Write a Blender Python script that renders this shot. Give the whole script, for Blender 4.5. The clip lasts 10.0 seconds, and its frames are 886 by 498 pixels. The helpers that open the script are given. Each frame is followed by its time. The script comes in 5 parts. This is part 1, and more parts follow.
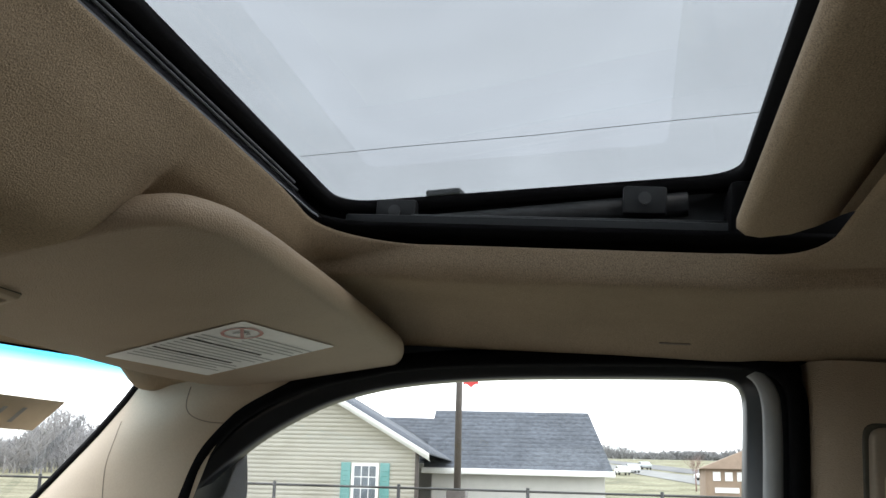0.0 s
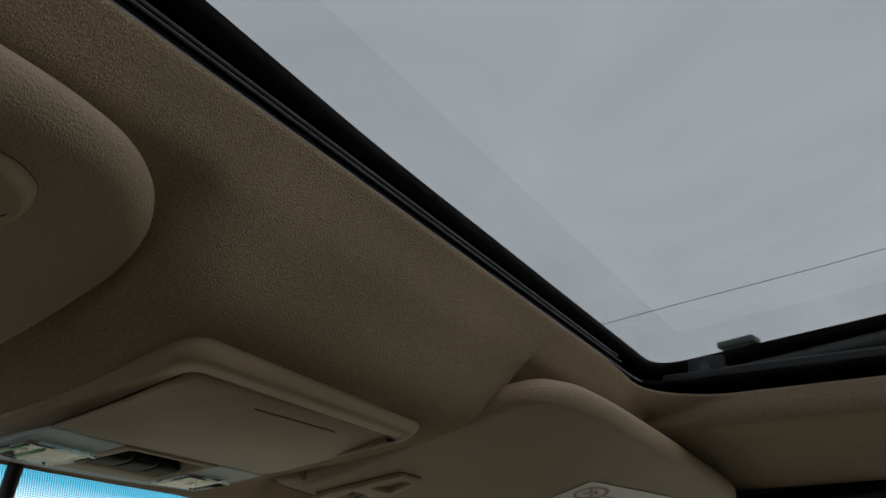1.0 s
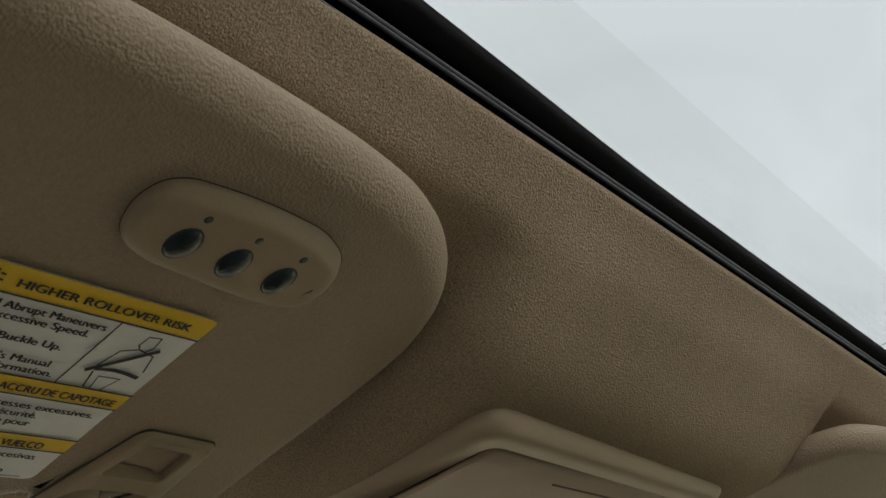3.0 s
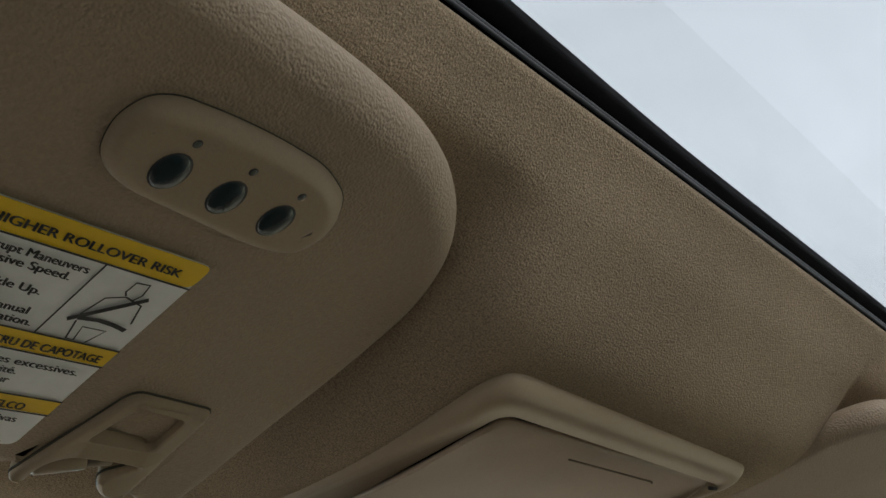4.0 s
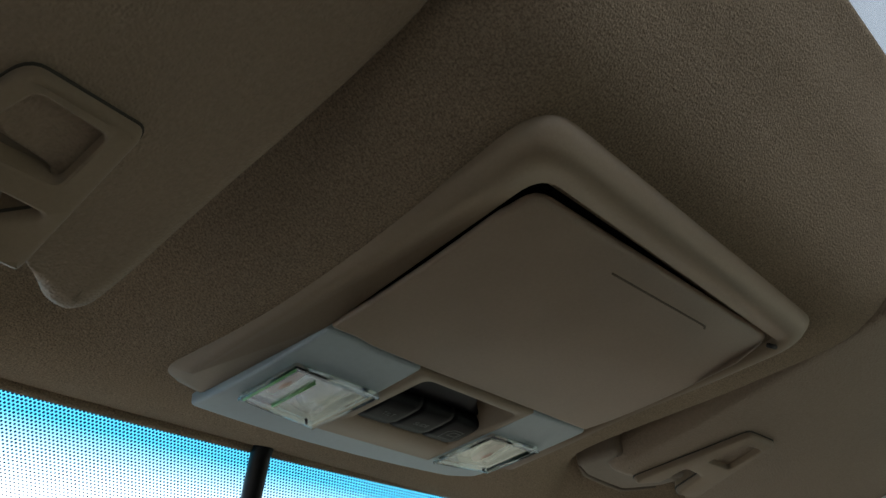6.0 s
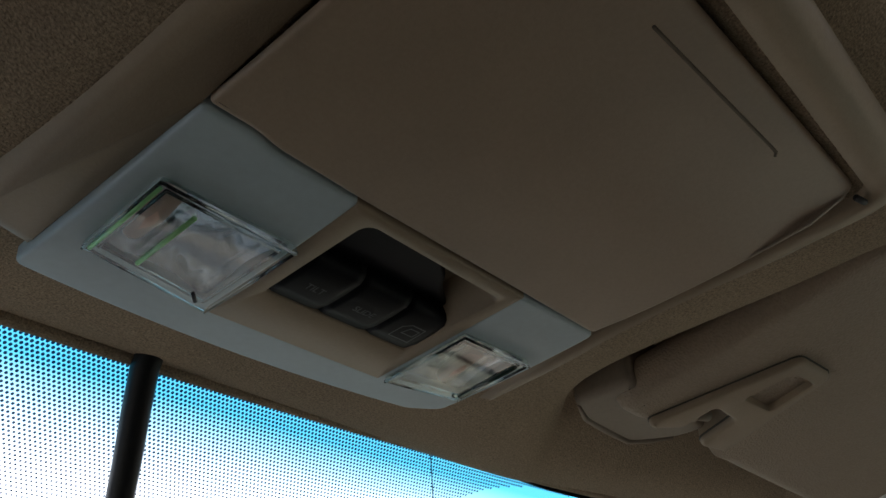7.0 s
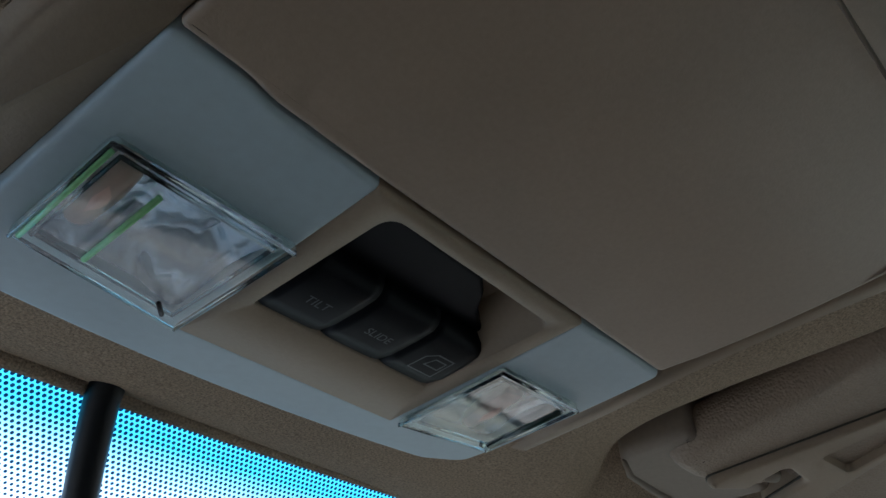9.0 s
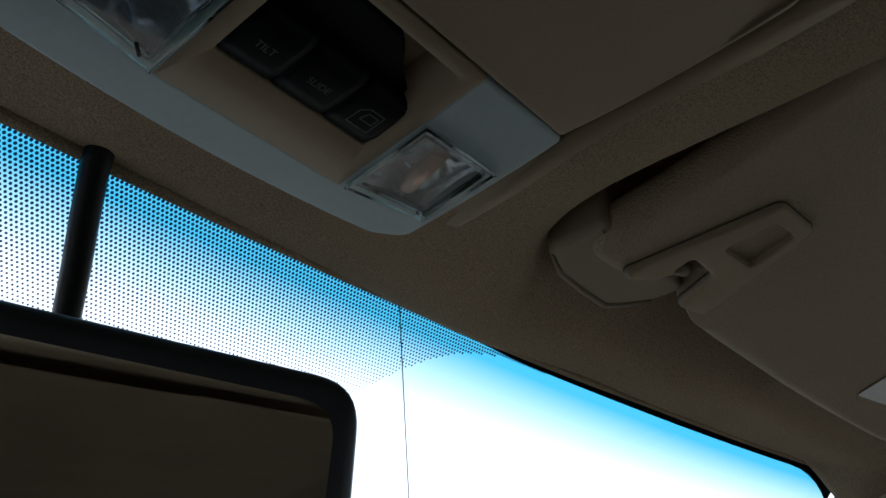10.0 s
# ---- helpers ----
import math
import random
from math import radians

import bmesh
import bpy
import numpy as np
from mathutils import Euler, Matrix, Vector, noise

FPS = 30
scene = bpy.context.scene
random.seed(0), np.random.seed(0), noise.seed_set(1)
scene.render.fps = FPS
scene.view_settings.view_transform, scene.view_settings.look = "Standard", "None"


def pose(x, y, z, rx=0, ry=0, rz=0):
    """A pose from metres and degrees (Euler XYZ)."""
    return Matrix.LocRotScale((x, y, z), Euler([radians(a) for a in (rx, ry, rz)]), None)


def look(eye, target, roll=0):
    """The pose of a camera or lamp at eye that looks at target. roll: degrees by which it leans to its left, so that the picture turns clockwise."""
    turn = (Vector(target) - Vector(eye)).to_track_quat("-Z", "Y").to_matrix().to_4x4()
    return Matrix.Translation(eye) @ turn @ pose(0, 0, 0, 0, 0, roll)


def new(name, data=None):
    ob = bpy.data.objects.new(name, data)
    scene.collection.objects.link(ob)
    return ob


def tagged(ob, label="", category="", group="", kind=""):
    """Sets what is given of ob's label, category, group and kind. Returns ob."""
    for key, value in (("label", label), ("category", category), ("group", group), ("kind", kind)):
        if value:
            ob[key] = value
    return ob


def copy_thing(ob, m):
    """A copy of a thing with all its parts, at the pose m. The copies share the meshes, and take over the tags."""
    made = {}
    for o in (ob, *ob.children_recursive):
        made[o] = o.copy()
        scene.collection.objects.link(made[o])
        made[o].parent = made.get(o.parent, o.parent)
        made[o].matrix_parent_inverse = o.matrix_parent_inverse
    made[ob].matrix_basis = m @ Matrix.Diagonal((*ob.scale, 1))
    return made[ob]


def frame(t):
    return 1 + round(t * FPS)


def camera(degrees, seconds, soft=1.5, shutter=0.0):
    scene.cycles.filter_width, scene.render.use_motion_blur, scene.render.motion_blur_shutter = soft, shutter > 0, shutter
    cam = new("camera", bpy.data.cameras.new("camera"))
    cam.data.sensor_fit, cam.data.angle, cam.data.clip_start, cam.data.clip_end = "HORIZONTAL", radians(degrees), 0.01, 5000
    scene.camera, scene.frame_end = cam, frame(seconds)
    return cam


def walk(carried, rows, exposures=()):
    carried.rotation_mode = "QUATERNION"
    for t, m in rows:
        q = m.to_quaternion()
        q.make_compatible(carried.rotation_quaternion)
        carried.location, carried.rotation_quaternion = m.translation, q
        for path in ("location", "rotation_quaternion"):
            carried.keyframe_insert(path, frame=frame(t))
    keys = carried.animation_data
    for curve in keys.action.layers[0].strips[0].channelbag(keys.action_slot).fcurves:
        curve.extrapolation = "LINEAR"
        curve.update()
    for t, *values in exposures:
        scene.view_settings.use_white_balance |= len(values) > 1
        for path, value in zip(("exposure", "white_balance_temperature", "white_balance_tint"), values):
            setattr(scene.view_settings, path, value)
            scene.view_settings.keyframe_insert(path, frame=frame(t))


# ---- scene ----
cam = camera(50.0, 10.0)
# The car stands with its nose a little up and its right side a little down; the path is given inside the car.
CAR = pose(0, 0, 0.14, 0, 0.6, 0) @ pose(0, 0, 0, 3.1, 0, 0)
PATH = [
    (0, (-0.317, 0.14, 1.623), (1.584, 0.54, 2.1), 4.7),
    (0.5, (-0.378, 0.117, 1.606), (1.387, 0.821, 2.232), 3.5),
    (1, (-0.4583, 0.12, 1.5817), (1.1311, 1.04, 2.374), 0.82),
    (1.5, (-0.4905, 0.1591, 1.5995), (0.9789, 1.2121, 2.455), 0.17),
    (2, (-0.4836, 0.1832, 1.5939), (0.8916, 1.316, 2.5026), -0.39),
    (2.5, (-0.4703, 0.1893, 1.5929), (0.8655, 1.3551, 2.5185), -0.82),
    (4, (-0.4298, 0.2187, 1.5793), (0.8751, 1.3925, 2.5381), -1.80),
    (4.5, (-0.4291, 0.2379, 1.5749), (0.8781, 1.3957, 2.55), -1.64),
    (5, (-0.4261, 0.2468, 1.5697), (0.8868, 1.3885, 2.5561), -1.47),
    (5.5, (-0.3976, 0.2857, 1.5487), (0.934, 1.4022, 2.5388), -2.43),
    (6, (-0.335, 0.3358, 1.5375), (1.0111, 1.4251, 2.5382), -3.04),
    (6.2, (-0.3032, 0.3601, 1.5313), (1.0593, 1.4301, 2.5307), -3.48),
    (7.3, (-0.1949, 0.4508, 1.5583), (1.1686, 1.4752, 2.6031), -3.37),
    (7.5, (-0.1899, 0.4628, 1.5689), (1.1674, 1.4868, 2.622), -2.81),
    (8, (-0.1614, 0.4863, 1.5822), (1.1751, 1.5086, 2.6631), -2.29),
    (8.5, (-0.1643, 0.4878, 1.5836), (1.1593, 1.4927, 2.6964), -2.18),
    (9, (-0.1642, 0.4801, 1.5746), (1.1657, 1.4847, 2.6801), -1.99),
    (9.5, (-0.1512, 0.4852, 1.5262), (1.1623, 1.5052, 2.6372), -1.52),
    (9.8, (-0.161, 0.47, 1.5057), (1.176, 1.4946, 2.5839), -2.09),
    (10, (-0.1611, 0.4528, 1.4882), (1.1995, 1.5008, 2.5131), -1.83),
]
EXPOSURES = [
    (0.0, 1.80, 6600, 10), (0.5, 1.46, 6600, 10), (1.0, 1.00, 6750, 9), (1.5, 1.42, 6900, 9), (2.0, 1.92, 7100, 9), (2.5, 1.93, 7200, 8), (4.0, 2.02, 6650, 9), (5.0, 2.06, 6380, 9),
    (6.0, 1.52, 6150, 9), (7.5, 1.32, 6250, 14), (8.0, 1.32, 5420, 9), (8.5, 1.58, 5480, 9.5), (9.0, 1.80, 5280, 11), (9.5, 1.12, 5650, 14), (10.0, 0.80, 5800, 9),
]
walk(cam, [(t, CAR @ look(eye, target, roll)) for t, eye, target, roll in PATH], EXPOSURES)

# ---- world and light ----
world = bpy.data.worlds.new("overcast_sky")
scene.world = world
world.use_nodes = True
wn, wl = world.node_tree.nodes, world.node_tree.links
sky = wn.new("ShaderNodeTexSky")
sky.sky_type, sky.sun_disc = "NISHITA", False
sky.sun_elevation, sky.sun_rotation = radians(30), radians(188)
grey = wn.new("ShaderNodeHueSaturation")
grey.inputs["Saturation"].default_value = 0.16
wl.new(sky.outputs[0], grey.inputs["Color"])
cloud = wn.new("ShaderNodeMix")
cloud.data_type = "RGBA"
cloud.inputs[0].default_value = 0.72
cloud.inputs[7].default_value = (7.6, 8.0, 8.5, 1)
wl.new(grey.outputs[0], cloud.inputs[6])
wl.new(cloud.outputs[2], wn["Background"].inputs["Color"])
wn["Background"].inputs["Strength"].default_value = 0.14

sun = new("sun", bpy.data.lights.new("sun", "SUN"))
sun.data.energy, sun.data.angle, sun.data.color = 0.25, radians(32), (1.0, 0.97, 0.93)
sun.matrix_world = look((0, 0, 0), (0.12, 0.85, -0.50))


# ---- materials ----
def material(name, base, rough=0.6, metal=0.0, spec=0.5, vary=0.0, scale=20.0, bump=0.0, bump_scale=400.0, dirt=0.0, dirt_scale=6.0, dist=0.001, weave=False, leather=False):
    """A procedural surface: base colour with grain at one scale, wear at another and a fine relief."""
    m = bpy.data.materials.new(name)
    m.use_nodes = True
    n, l = m.node_tree.nodes, m.node_tree.links
    b = n["Principled BSDF"]
    b.inputs["Roughness"].default_value, b.inputs["Metallic"].default_value = rough, metal
    b.inputs["Specular IOR Level"].default_value = spec
    b.inputs["Base Color"].default_value = (*base, 1)
    co = n.new("ShaderNodeTexCoord")
    if vary or dirt:
        t1 = n.new("ShaderNodeTexNoise")
        t1.inputs["Scale"].default_value, t1.inputs["Detail"].default_value = scale, 5
        t2 = n.new("ShaderNodeTexNoise")
        t2.inputs["Scale"].default_value, t2.inputs["Detail"].default_value = dirt_scale, 4
        l.new(co.outputs["Object"], t1.inputs["Vector"])
        l.new(co.outputs["Object"], t2.inputs["Vector"])
        m1 = n.new("ShaderNodeMapRange")
        m1.inputs["To Min"].default_value, m1.inputs["To Max"].default_value = 1 - vary, 1 + vary
        m1.inputs["From Min"].default_value, m1.inputs["From Max"].default_value = 0.3, 0.7
        l.new(t1.outputs["Fac"], m1.inputs["Value"])
        m2 = n.new("ShaderNodeMapRange")
        m2.inputs["To Min"].default_value, m2.inputs["To Max"].default_value = 1 - dirt, 1.0
        m2.inputs["From Min"].default_value, m2.inputs["From Max"].default_value = 0.35, 0.6
        l.new(t2.outputs["Fac"], m2.inputs["Value"])
        mul = n.new("ShaderNodeMath")
        mul.operation = "MULTIPLY"
        l.new(m1.outputs[0], mul.inputs[0])
        l.new(m2.outputs[0], mul.inputs[1])
        mix = n.new("ShaderNodeVectorMath")
        mix.operation = "SCALE"
        mix.inputs[0].default_value = base
        l.new(mul.outputs[0], mix.inputs["Scale"])
        l.new(mix.outputs[0], b.inputs["Base Color"])
    if bump:
        if leather:
            t3 = n.new("ShaderNodeTexVoronoi")
            t3.feature = "SMOOTH_F1"
            t3.inputs["Scale"].default_value = bump_scale
            height = t3.outputs["Distance"]
        else:
            t3 = n.new("ShaderNodeTexNoise")
            t3.inputs["Scale"].default_value, t3.inputs["Detail"].default_value = bump_scale, 4
            height = t3.outputs["Fac"]
        l.new(co.outputs["Object"], t3.inputs["Vector"])
        if weave:
            add = n.new("ShaderNodeMath")
            add.operation = "ADD"
            for axis, out in (("X", 0), ("Y", 1)):
                w = n.new("ShaderNodeTexWave")
                w.bands_direction = axis
                w.inputs["Scale"].default_value = 240
                w.inputs["Distortion"].default_value = 9.0
                w.inputs["Detail Scale"].default_value = 2
                l.new(co.outputs["Object"], w.inputs["Vector"])
                s = n.new("ShaderNodeMath")
                s.operation = "MULTIPLY"
                s.inputs[1].default_value = 0.10
                l.new(w.outputs["Fac"], s.inputs[0])
                l.new(s.outputs[0], add.inputs[out])
            knit = n.new("ShaderNodeMapRange")
            knit.inputs["From Max"].default_value = 0.20
            knit.inputs["To Min"].default_value, knit.inputs["To Max"].default_value = 0.90, 1.08
            l.new(add.outputs[0], knit.inputs["Value"])
            deep = n.new("ShaderNodeVectorMath")
            deep.operation = "SCALE"
            l.new(mix.outputs[0], deep.inputs[0])
            l.new(knit.outputs[0], deep.inputs["Scale"])
            l.new(deep.outputs[0], b.inputs["Base Color"])
            both = n.new("ShaderNodeMath")
            both.operation = "ADD"
            l.new(add.outputs[0], both.inputs[0])
            l.new(height, both.inputs[1])
            height = both.outputs[0]
        bp = n.new("ShaderNodeBump")
        bp.inputs["Strength"].default_value, bp.inputs["Distance"].default_value = bump, dist
        l.new(height, bp.inputs["Height"])
        l.new(bp.outputs[0], b.inputs["Normal"])
    return m


def pane(name, tint, gloss=1.0, rough=0.0, band=None, smudge=0.0):
    """Thin glass: tinted see-through with a mirror sheen that grows towards grazing angles."""
    m = bpy.data.materials.new(name)
    m.use_nodes = True
    n, l = m.node_tree.nodes, m.node_tree.links
    n.remove(n["Principled BSDF"])
    clear, shine, mix, face = (n.new("ShaderNode" + k) for k in ("BsdfTransparent", "BsdfGlossy", "MixShader", "LayerWeight"))
    clear.inputs[0].default_value = (*tint, 1)
    shine.inputs["Roughness"].default_value = rough
    face.inputs["Blend"].default_value = 0.5
    power = n.new("ShaderNodeMath")
    power.operation = "POWER"
    power.inputs[1].default_value = 4.0
    l.new(face.outputs["Facing"], power.inputs[0])
    scale = n.new("ShaderNodeMath")
    scale.operation = "MULTIPLY_ADD"
    scale.inputs[1].default_value, scale.inputs[2].default_value = 0.9 * gloss, 0.04 * gloss
    l.new(power.outputs[0], scale.inputs[0])
    l.new(scale.outputs[0], mix.inputs[0])
    l.new(clear.outputs[0], mix.inputs[1])
    l.new(shine.outputs[0], mix.inputs[2])
    l.new(mix.outputs[0], n["Material Output"].inputs["Surface"])
    if smudge:
        co, dust, level, tone = (n.new("ShaderNode" + k) for k in ("TexCoord", "TexNoise", "MapRange", "VectorMath"))
        dust.inputs["Scale"].default_value, dust.inputs["Detail"].default_value, dust.inputs["Distortion"].default_value = 5.0, 6, 1.2
        level.inputs["From Min"].default_value, level.inputs["From Max"].default_value = 0.32, 0.68
        level.inputs["To Min"].default_value, level.inputs["To Max"].default_value = 1 - smudge, 1 + 0.6 * smudge
        tone.operation = "SCALE"
        tone.inputs[0].default_value = tint
        l.new(co.outputs["Object"], dust.inputs["Vector"])
        l.new(dust.outputs["Fac"], level.inputs["Value"])
        l.new(level.outputs[0], tone.inputs["Scale"])
        l.new(tone.outputs[0], clear.inputs[0])
    if band:
        at = n.new("ShaderNodeUVMap")
        sep = n.new("ShaderNodeSeparateXYZ")
        ramp = n.new("ShaderNodeValToRGB")
        ramp.color_ramp.elements[0].position, ramp.color_ramp.elements[0].color = band[0], (*band[1], 1)
        ramp.color_ramp.elements[1].position, ramp.color_ramp.elements[1].color = band[2], (*tint, 1)
        l.new(at.outputs[0], sep.inputs[0])
        l.new(sep.outputs[1], ramp.inputs[0])
        l.new(ramp.outputs[0], clear.inputs[0])
    return m


BEIGE = (0.360, 0.284, 0.200)
cloth = material("headliner_cloth", BEIGE, 0.95, spec=0.08, vary=0.36, scale=1150, bump=0.6, bump_scale=1000, dirt=0.10, dirt_scale=9, dist=0.0015, weave=True)
vinyl = material("visor_vinyl", (0.346, 0.272, 0.196), 0.55, spec=0.35, vary=0.08, scale=600, bump=0.5, bump_scale=950, dirt=0.06, dirt_scale=14, dist=0.0011, leather=True)
plastic = material("beige_plastic", (0.349, 0.275, 0.190), 0.48, spec=0.38, vary=0.04, scale=700, bump=0.25, bump_scale=1400, dirt=0.05, dirt_scale=18, dist=0.0003)
lid_plastic = material("lid_plastic", (0.375, 0.290, 0.212), 0.40, spec=0.5, vary=0.04, scale=700, bump=0.2, bump_scale=1400, dirt=0.08, dirt_scale=18, dist=0.0003)
trim_mat = material("pillar_plastic", (0.44, 0.36, 0.27), 0.55, spec=0.35, vary=0.04, scale=500, bump=0.15, bump_scale=1500, dirt=0.06, dirt_scale=10, dist=0.0003)
lens_panel = material("blue_grey_plastic", (0.46, 0.56, 0.61), 0.42, spec=0.4, vary=0.03, scale=300, bump=0.05, bump_scale=900, dirt=0.05, dirt_scale=25, dist=0.0003)
black_plastic = material("black_plastic", (0.006, 0.007, 0.008), 0.45, spec=0.3, vary=0.15, scale=400, bump=0.08, bump_scale=1500, dist=0.0003)
button_mat = material("switch_plastic", (0.003, 0.004, 0.006), 0.45, spec=0.10, vary=0.12, scale=300, bump=0.05, bump_scale=1500, dist=0.0002)
rubber = material("black_rubber", (0.004, 0.004, 0.0045), 0.75, spec=0.05, vary=0.2, scale=120, bump=0.2, bump_scale=500, dist=0.0005)
grey_metal = material("grey_rail_metal", (0.030, 0.032, 0.034), 0.5, metal=0.3, vary=0.2, scale=90, bump=0.1, bump_scale=300)
grey_paint = material("grey_body_paint", (0.35, 0.37, 0.38), 0.35, spec=0.5, vary=0.05, scale=60)
chrome = material("mirror_silver", (0.78, 0.80, 0.80), 0.02, metal=1.0)
led_mat = material("smoked_led", (0.10, 0.11, 0.10), 0.2, spec=0.5, vary=0.05, scale=300)
teal_button = material("dark_teal_button", (0.010, 0.024, 0.029), 0.24, spec=0.5, vary=0.1, scale=300)
paper_white = material("label_white", (0.84, 0.86, 0.86), 0.5, spec=0.3, vary=0.03, scale=200, bump=0.1, bump_scale=700, dist=0.0002)
label_yellow = material("label_yellow", (0.84, 0.56, 0.025), 0.45, spec=0.3, vary=0.03, scale=200)
ink = material("black_ink", (0.02, 0.02, 0.022), 0.6)
ink_grey = material("grey_ink", (0.36, 0.37, 0.38), 0.6)
ink_pink = material("faded_red_ink", (0.55, 0.30, 0.28), 0.6)
tan_paper = material("tan_card", (0.66, 0.55, 0.40), 0.8, vary=0.05, scale=60, bump=0.1, bump_scale=300)
roof_glass = pane("sunroof_glass", (0.436, 0.452, 0.466), 0.25, smudge=0.045)
film_glass = pane("reflection_film", (0.965, 0.965, 0.96), 0.0)
# Rail grey lightened: a dim highlight line is put into the colour.
rail_sheen = material("highlight_rail_grey", (0.022, 0.022, 0.026), 0.35, spec=0.4, vary=0.3, scale=40)
rib_grey = material("skylit_grey_rib", (0.050, 0.052, 0.058), 0.5, spec=0.3, vary=0.2, scale=60)
strip_grey = material("dull_grey_strip", (0.10, 0.108, 0.118), 0.45, metal=0.3, spec=0.4, vary=0.15, scale=60)
door_glass = pane("door_glass", (0.93, 0.96, 0.95), 0.7)
screen_glass = pane("windscreen_glass", (0.95, 0.97, 0.97), 0.6, band=(0.012, (0.075, 0.40, 0.56), 0.056))
clear_lens = bpy.data.materials.new("clear_lens")
clear_lens.use_nodes = True
_b = clear_lens.node_tree.nodes["Principled BSDF"]
_b.inputs["Base Color"].default_value = (0.90, 0.95, 0.94, 1)
_b.inputs["Transmission Weight"].default_value, _b.inputs["Roughness"].default_value, _b.inputs["IOR"].default_value = 1.0, 0.03, 1.48


# ---- building tools ----
def smooth(bm, angle=40):
    for f in bm.faces:
        f.smooth = True
    for e in bm.edges:
        if len(e.link_faces) == 2 and e.calc_face_angle(0) > radians(angle):
            e.smooth = False
    return bm


def thing(name, base, label="", category="", group="", kind="", m=None):
    """An empty at a thing's base, in the car unless another frame is given."""
    ob = new(name)
    ob.empty_display_size = 0.05
    ob.matrix_world = (CAR if m is None else m) @ Matrix.Translation(base)
    ob["base"] = tuple(base)
    return tagged(ob, label, category, group, kind)


def part(name, bm, mat, parent=None, label="", sharp=40, m=None):
    """One mesh object under a thing or part, from a bmesh in the car's coordinates (or, with no parent, a thing itself)."""
    smooth(bm, sharp)
    bmesh.ops.recalc_face_normals(bm, faces=bm.faces)
    if parent is not None:
        bmesh.ops.translate(bm, verts=bm.verts, vec=-Vector(parent["base"]))
    me = bpy.data.meshes.new(name)
    bm.to_mesh(me)
    bm.free()
    me.materials.append(mat)
    ob = new(name, me)
    if parent is not None:
        ob.parent = parent
        ob["base"] = tuple(parent["base"])
    else:
        ob.matrix_world = CAR if m is None else m
    if label:
        ob["label"] = label
    return ob


def rows_mesh(rows, closed=False, bm=None):
    """A skin through rows of points of equal length."""
    bm = bm or bmesh.new()
    vs = [[bm.verts.new(p) for p in row] for row in rows]
    for a, b in zip(vs, vs[1:]):
        n = len(a)
        for i in range(n if closed else n - 1):
            j = (i + 1) % n
            bm.faces.new((a[i], a[j], b[j], b[i]))
    return bm, vs


def round_poly(pts, r, n=8):
    """A closed outline with its corners rounded by r (one number or one a corner)."""
    out, k = [], len(pts)
    for i, p in enumerate(pts):
        ri = r[i] if isinstance(r, (list, tuple)) else r
        p, a, b = Vector(p), Vector(pts[i - 1]), Vector(pts[(i + 1) % k])
        u, v = (a - p), (b - p)
        ri = min(ri, 0.48 * u.length, 0.48 * v.length)
        u.normalize(), v.normalize()
        s, e = p + u * ri, p + v * ri
        for j in range(n + 1):
            f = j / n
            out.append(tuple((1 - f) ** 2 * s + 2 * f * (1 - f) * p + f * f * e))
    return out


def dense(pts, step):
    """The same closed outline, with long stretches divided."""
    out = []
    for i, p in enumerate(pts):
        q = pts[(i + 1) % len(pts)]
        k = max(1, int(math.dist(p, q) / step))
        out += [(p[0] + (q[0] - p[0]) * j / k, p[1] + (q[1] - p[1]) * j / k) for j in range(k)]
    return out


def inward(pts):
    """Unit normals that point into a closed outline."""
    area = sum(a[0] * b[1] - b[0] * a[1] for a, b in zip(pts, pts[1:] + pts[:1]))
    turn = 1 if area > 0 else -1
    out, k = [], len(pts)
    for i in range(k):
        a, b = pts[i - 1], pts[(i + 1) % k]
        t = Vector((b[0] - a[0], b[1] - a[1]))
        t = t.normalized() if t.length else Vector((1, 0))
        out.append((-t.y * turn, t.x * turn))
    return out


def pad(outline, zf, thick, r, steps=5, soft=None, flat=False, holes=()):
    """A cushion-edged slab: its lower face follows zf(x, y), its rim is rounded by r, less far in where soft(x, y) says so; holes go up through it."""
    nrm = inward(outline)
    rows, half = [], thick / 2
    r = min(r, half)
    far = [soft(x, y) if soft else 1.0 for x, y in outline]
    def loop(inset, h):
        return [(x + nx * inset * k, y + ny * inset * k, zf(x + nx * inset * k, y + ny * inset * k) + h) for (x, y), (nx, ny), k in zip(outline, nrm, far)]
    for k in range(steps + 1):
        a = math.pi / 2 * k / steps
        rows.append(loop(r * (1 - math.sin(a)), r * (1 - math.cos(a))))
    if thick > 2 * r:
        rows.append(loop(0, thick - r))
    for k in range(1, steps + 1):
        a = math.pi / 2 * k / steps
        rows.append(loop(r * (1 - math.cos(a)), thick - r + r * math.sin(a)))
    rows.insert(0, loop(r + min(0.003, 0.5 * r), 0.0))
    bm, vs = rows_mesh(rows, closed=True)
    if flat:
        cap = [bm.verts.new(v.co) for v in vs[0]]
        rim = [bm.edges.new((a, b)) for a, b in zip(cap, cap[1:] + cap[:1])]
        for hole in holes:
            low, high = ([bm.verts.new((x, y, zf(x, y) + h)) for x, y in hole] for h in (0.0, thick))
            for k in range(len(hole)):
                j = (k + 1) % len(hole)
                bm.faces.new((low[k], low[j], high[j], high[k]))
            rim += [bm.edges.get((a, b)) for a, b in zip(low, low[1:] + low[:1])]
        bmesh.ops.triangle_fill(bm, use_beauty=True, use_dissolve=False, edges=rim)
    else:
        bm.faces.new(vs[0])
    bm.faces.new(list(reversed(vs[-1])))
    return bm


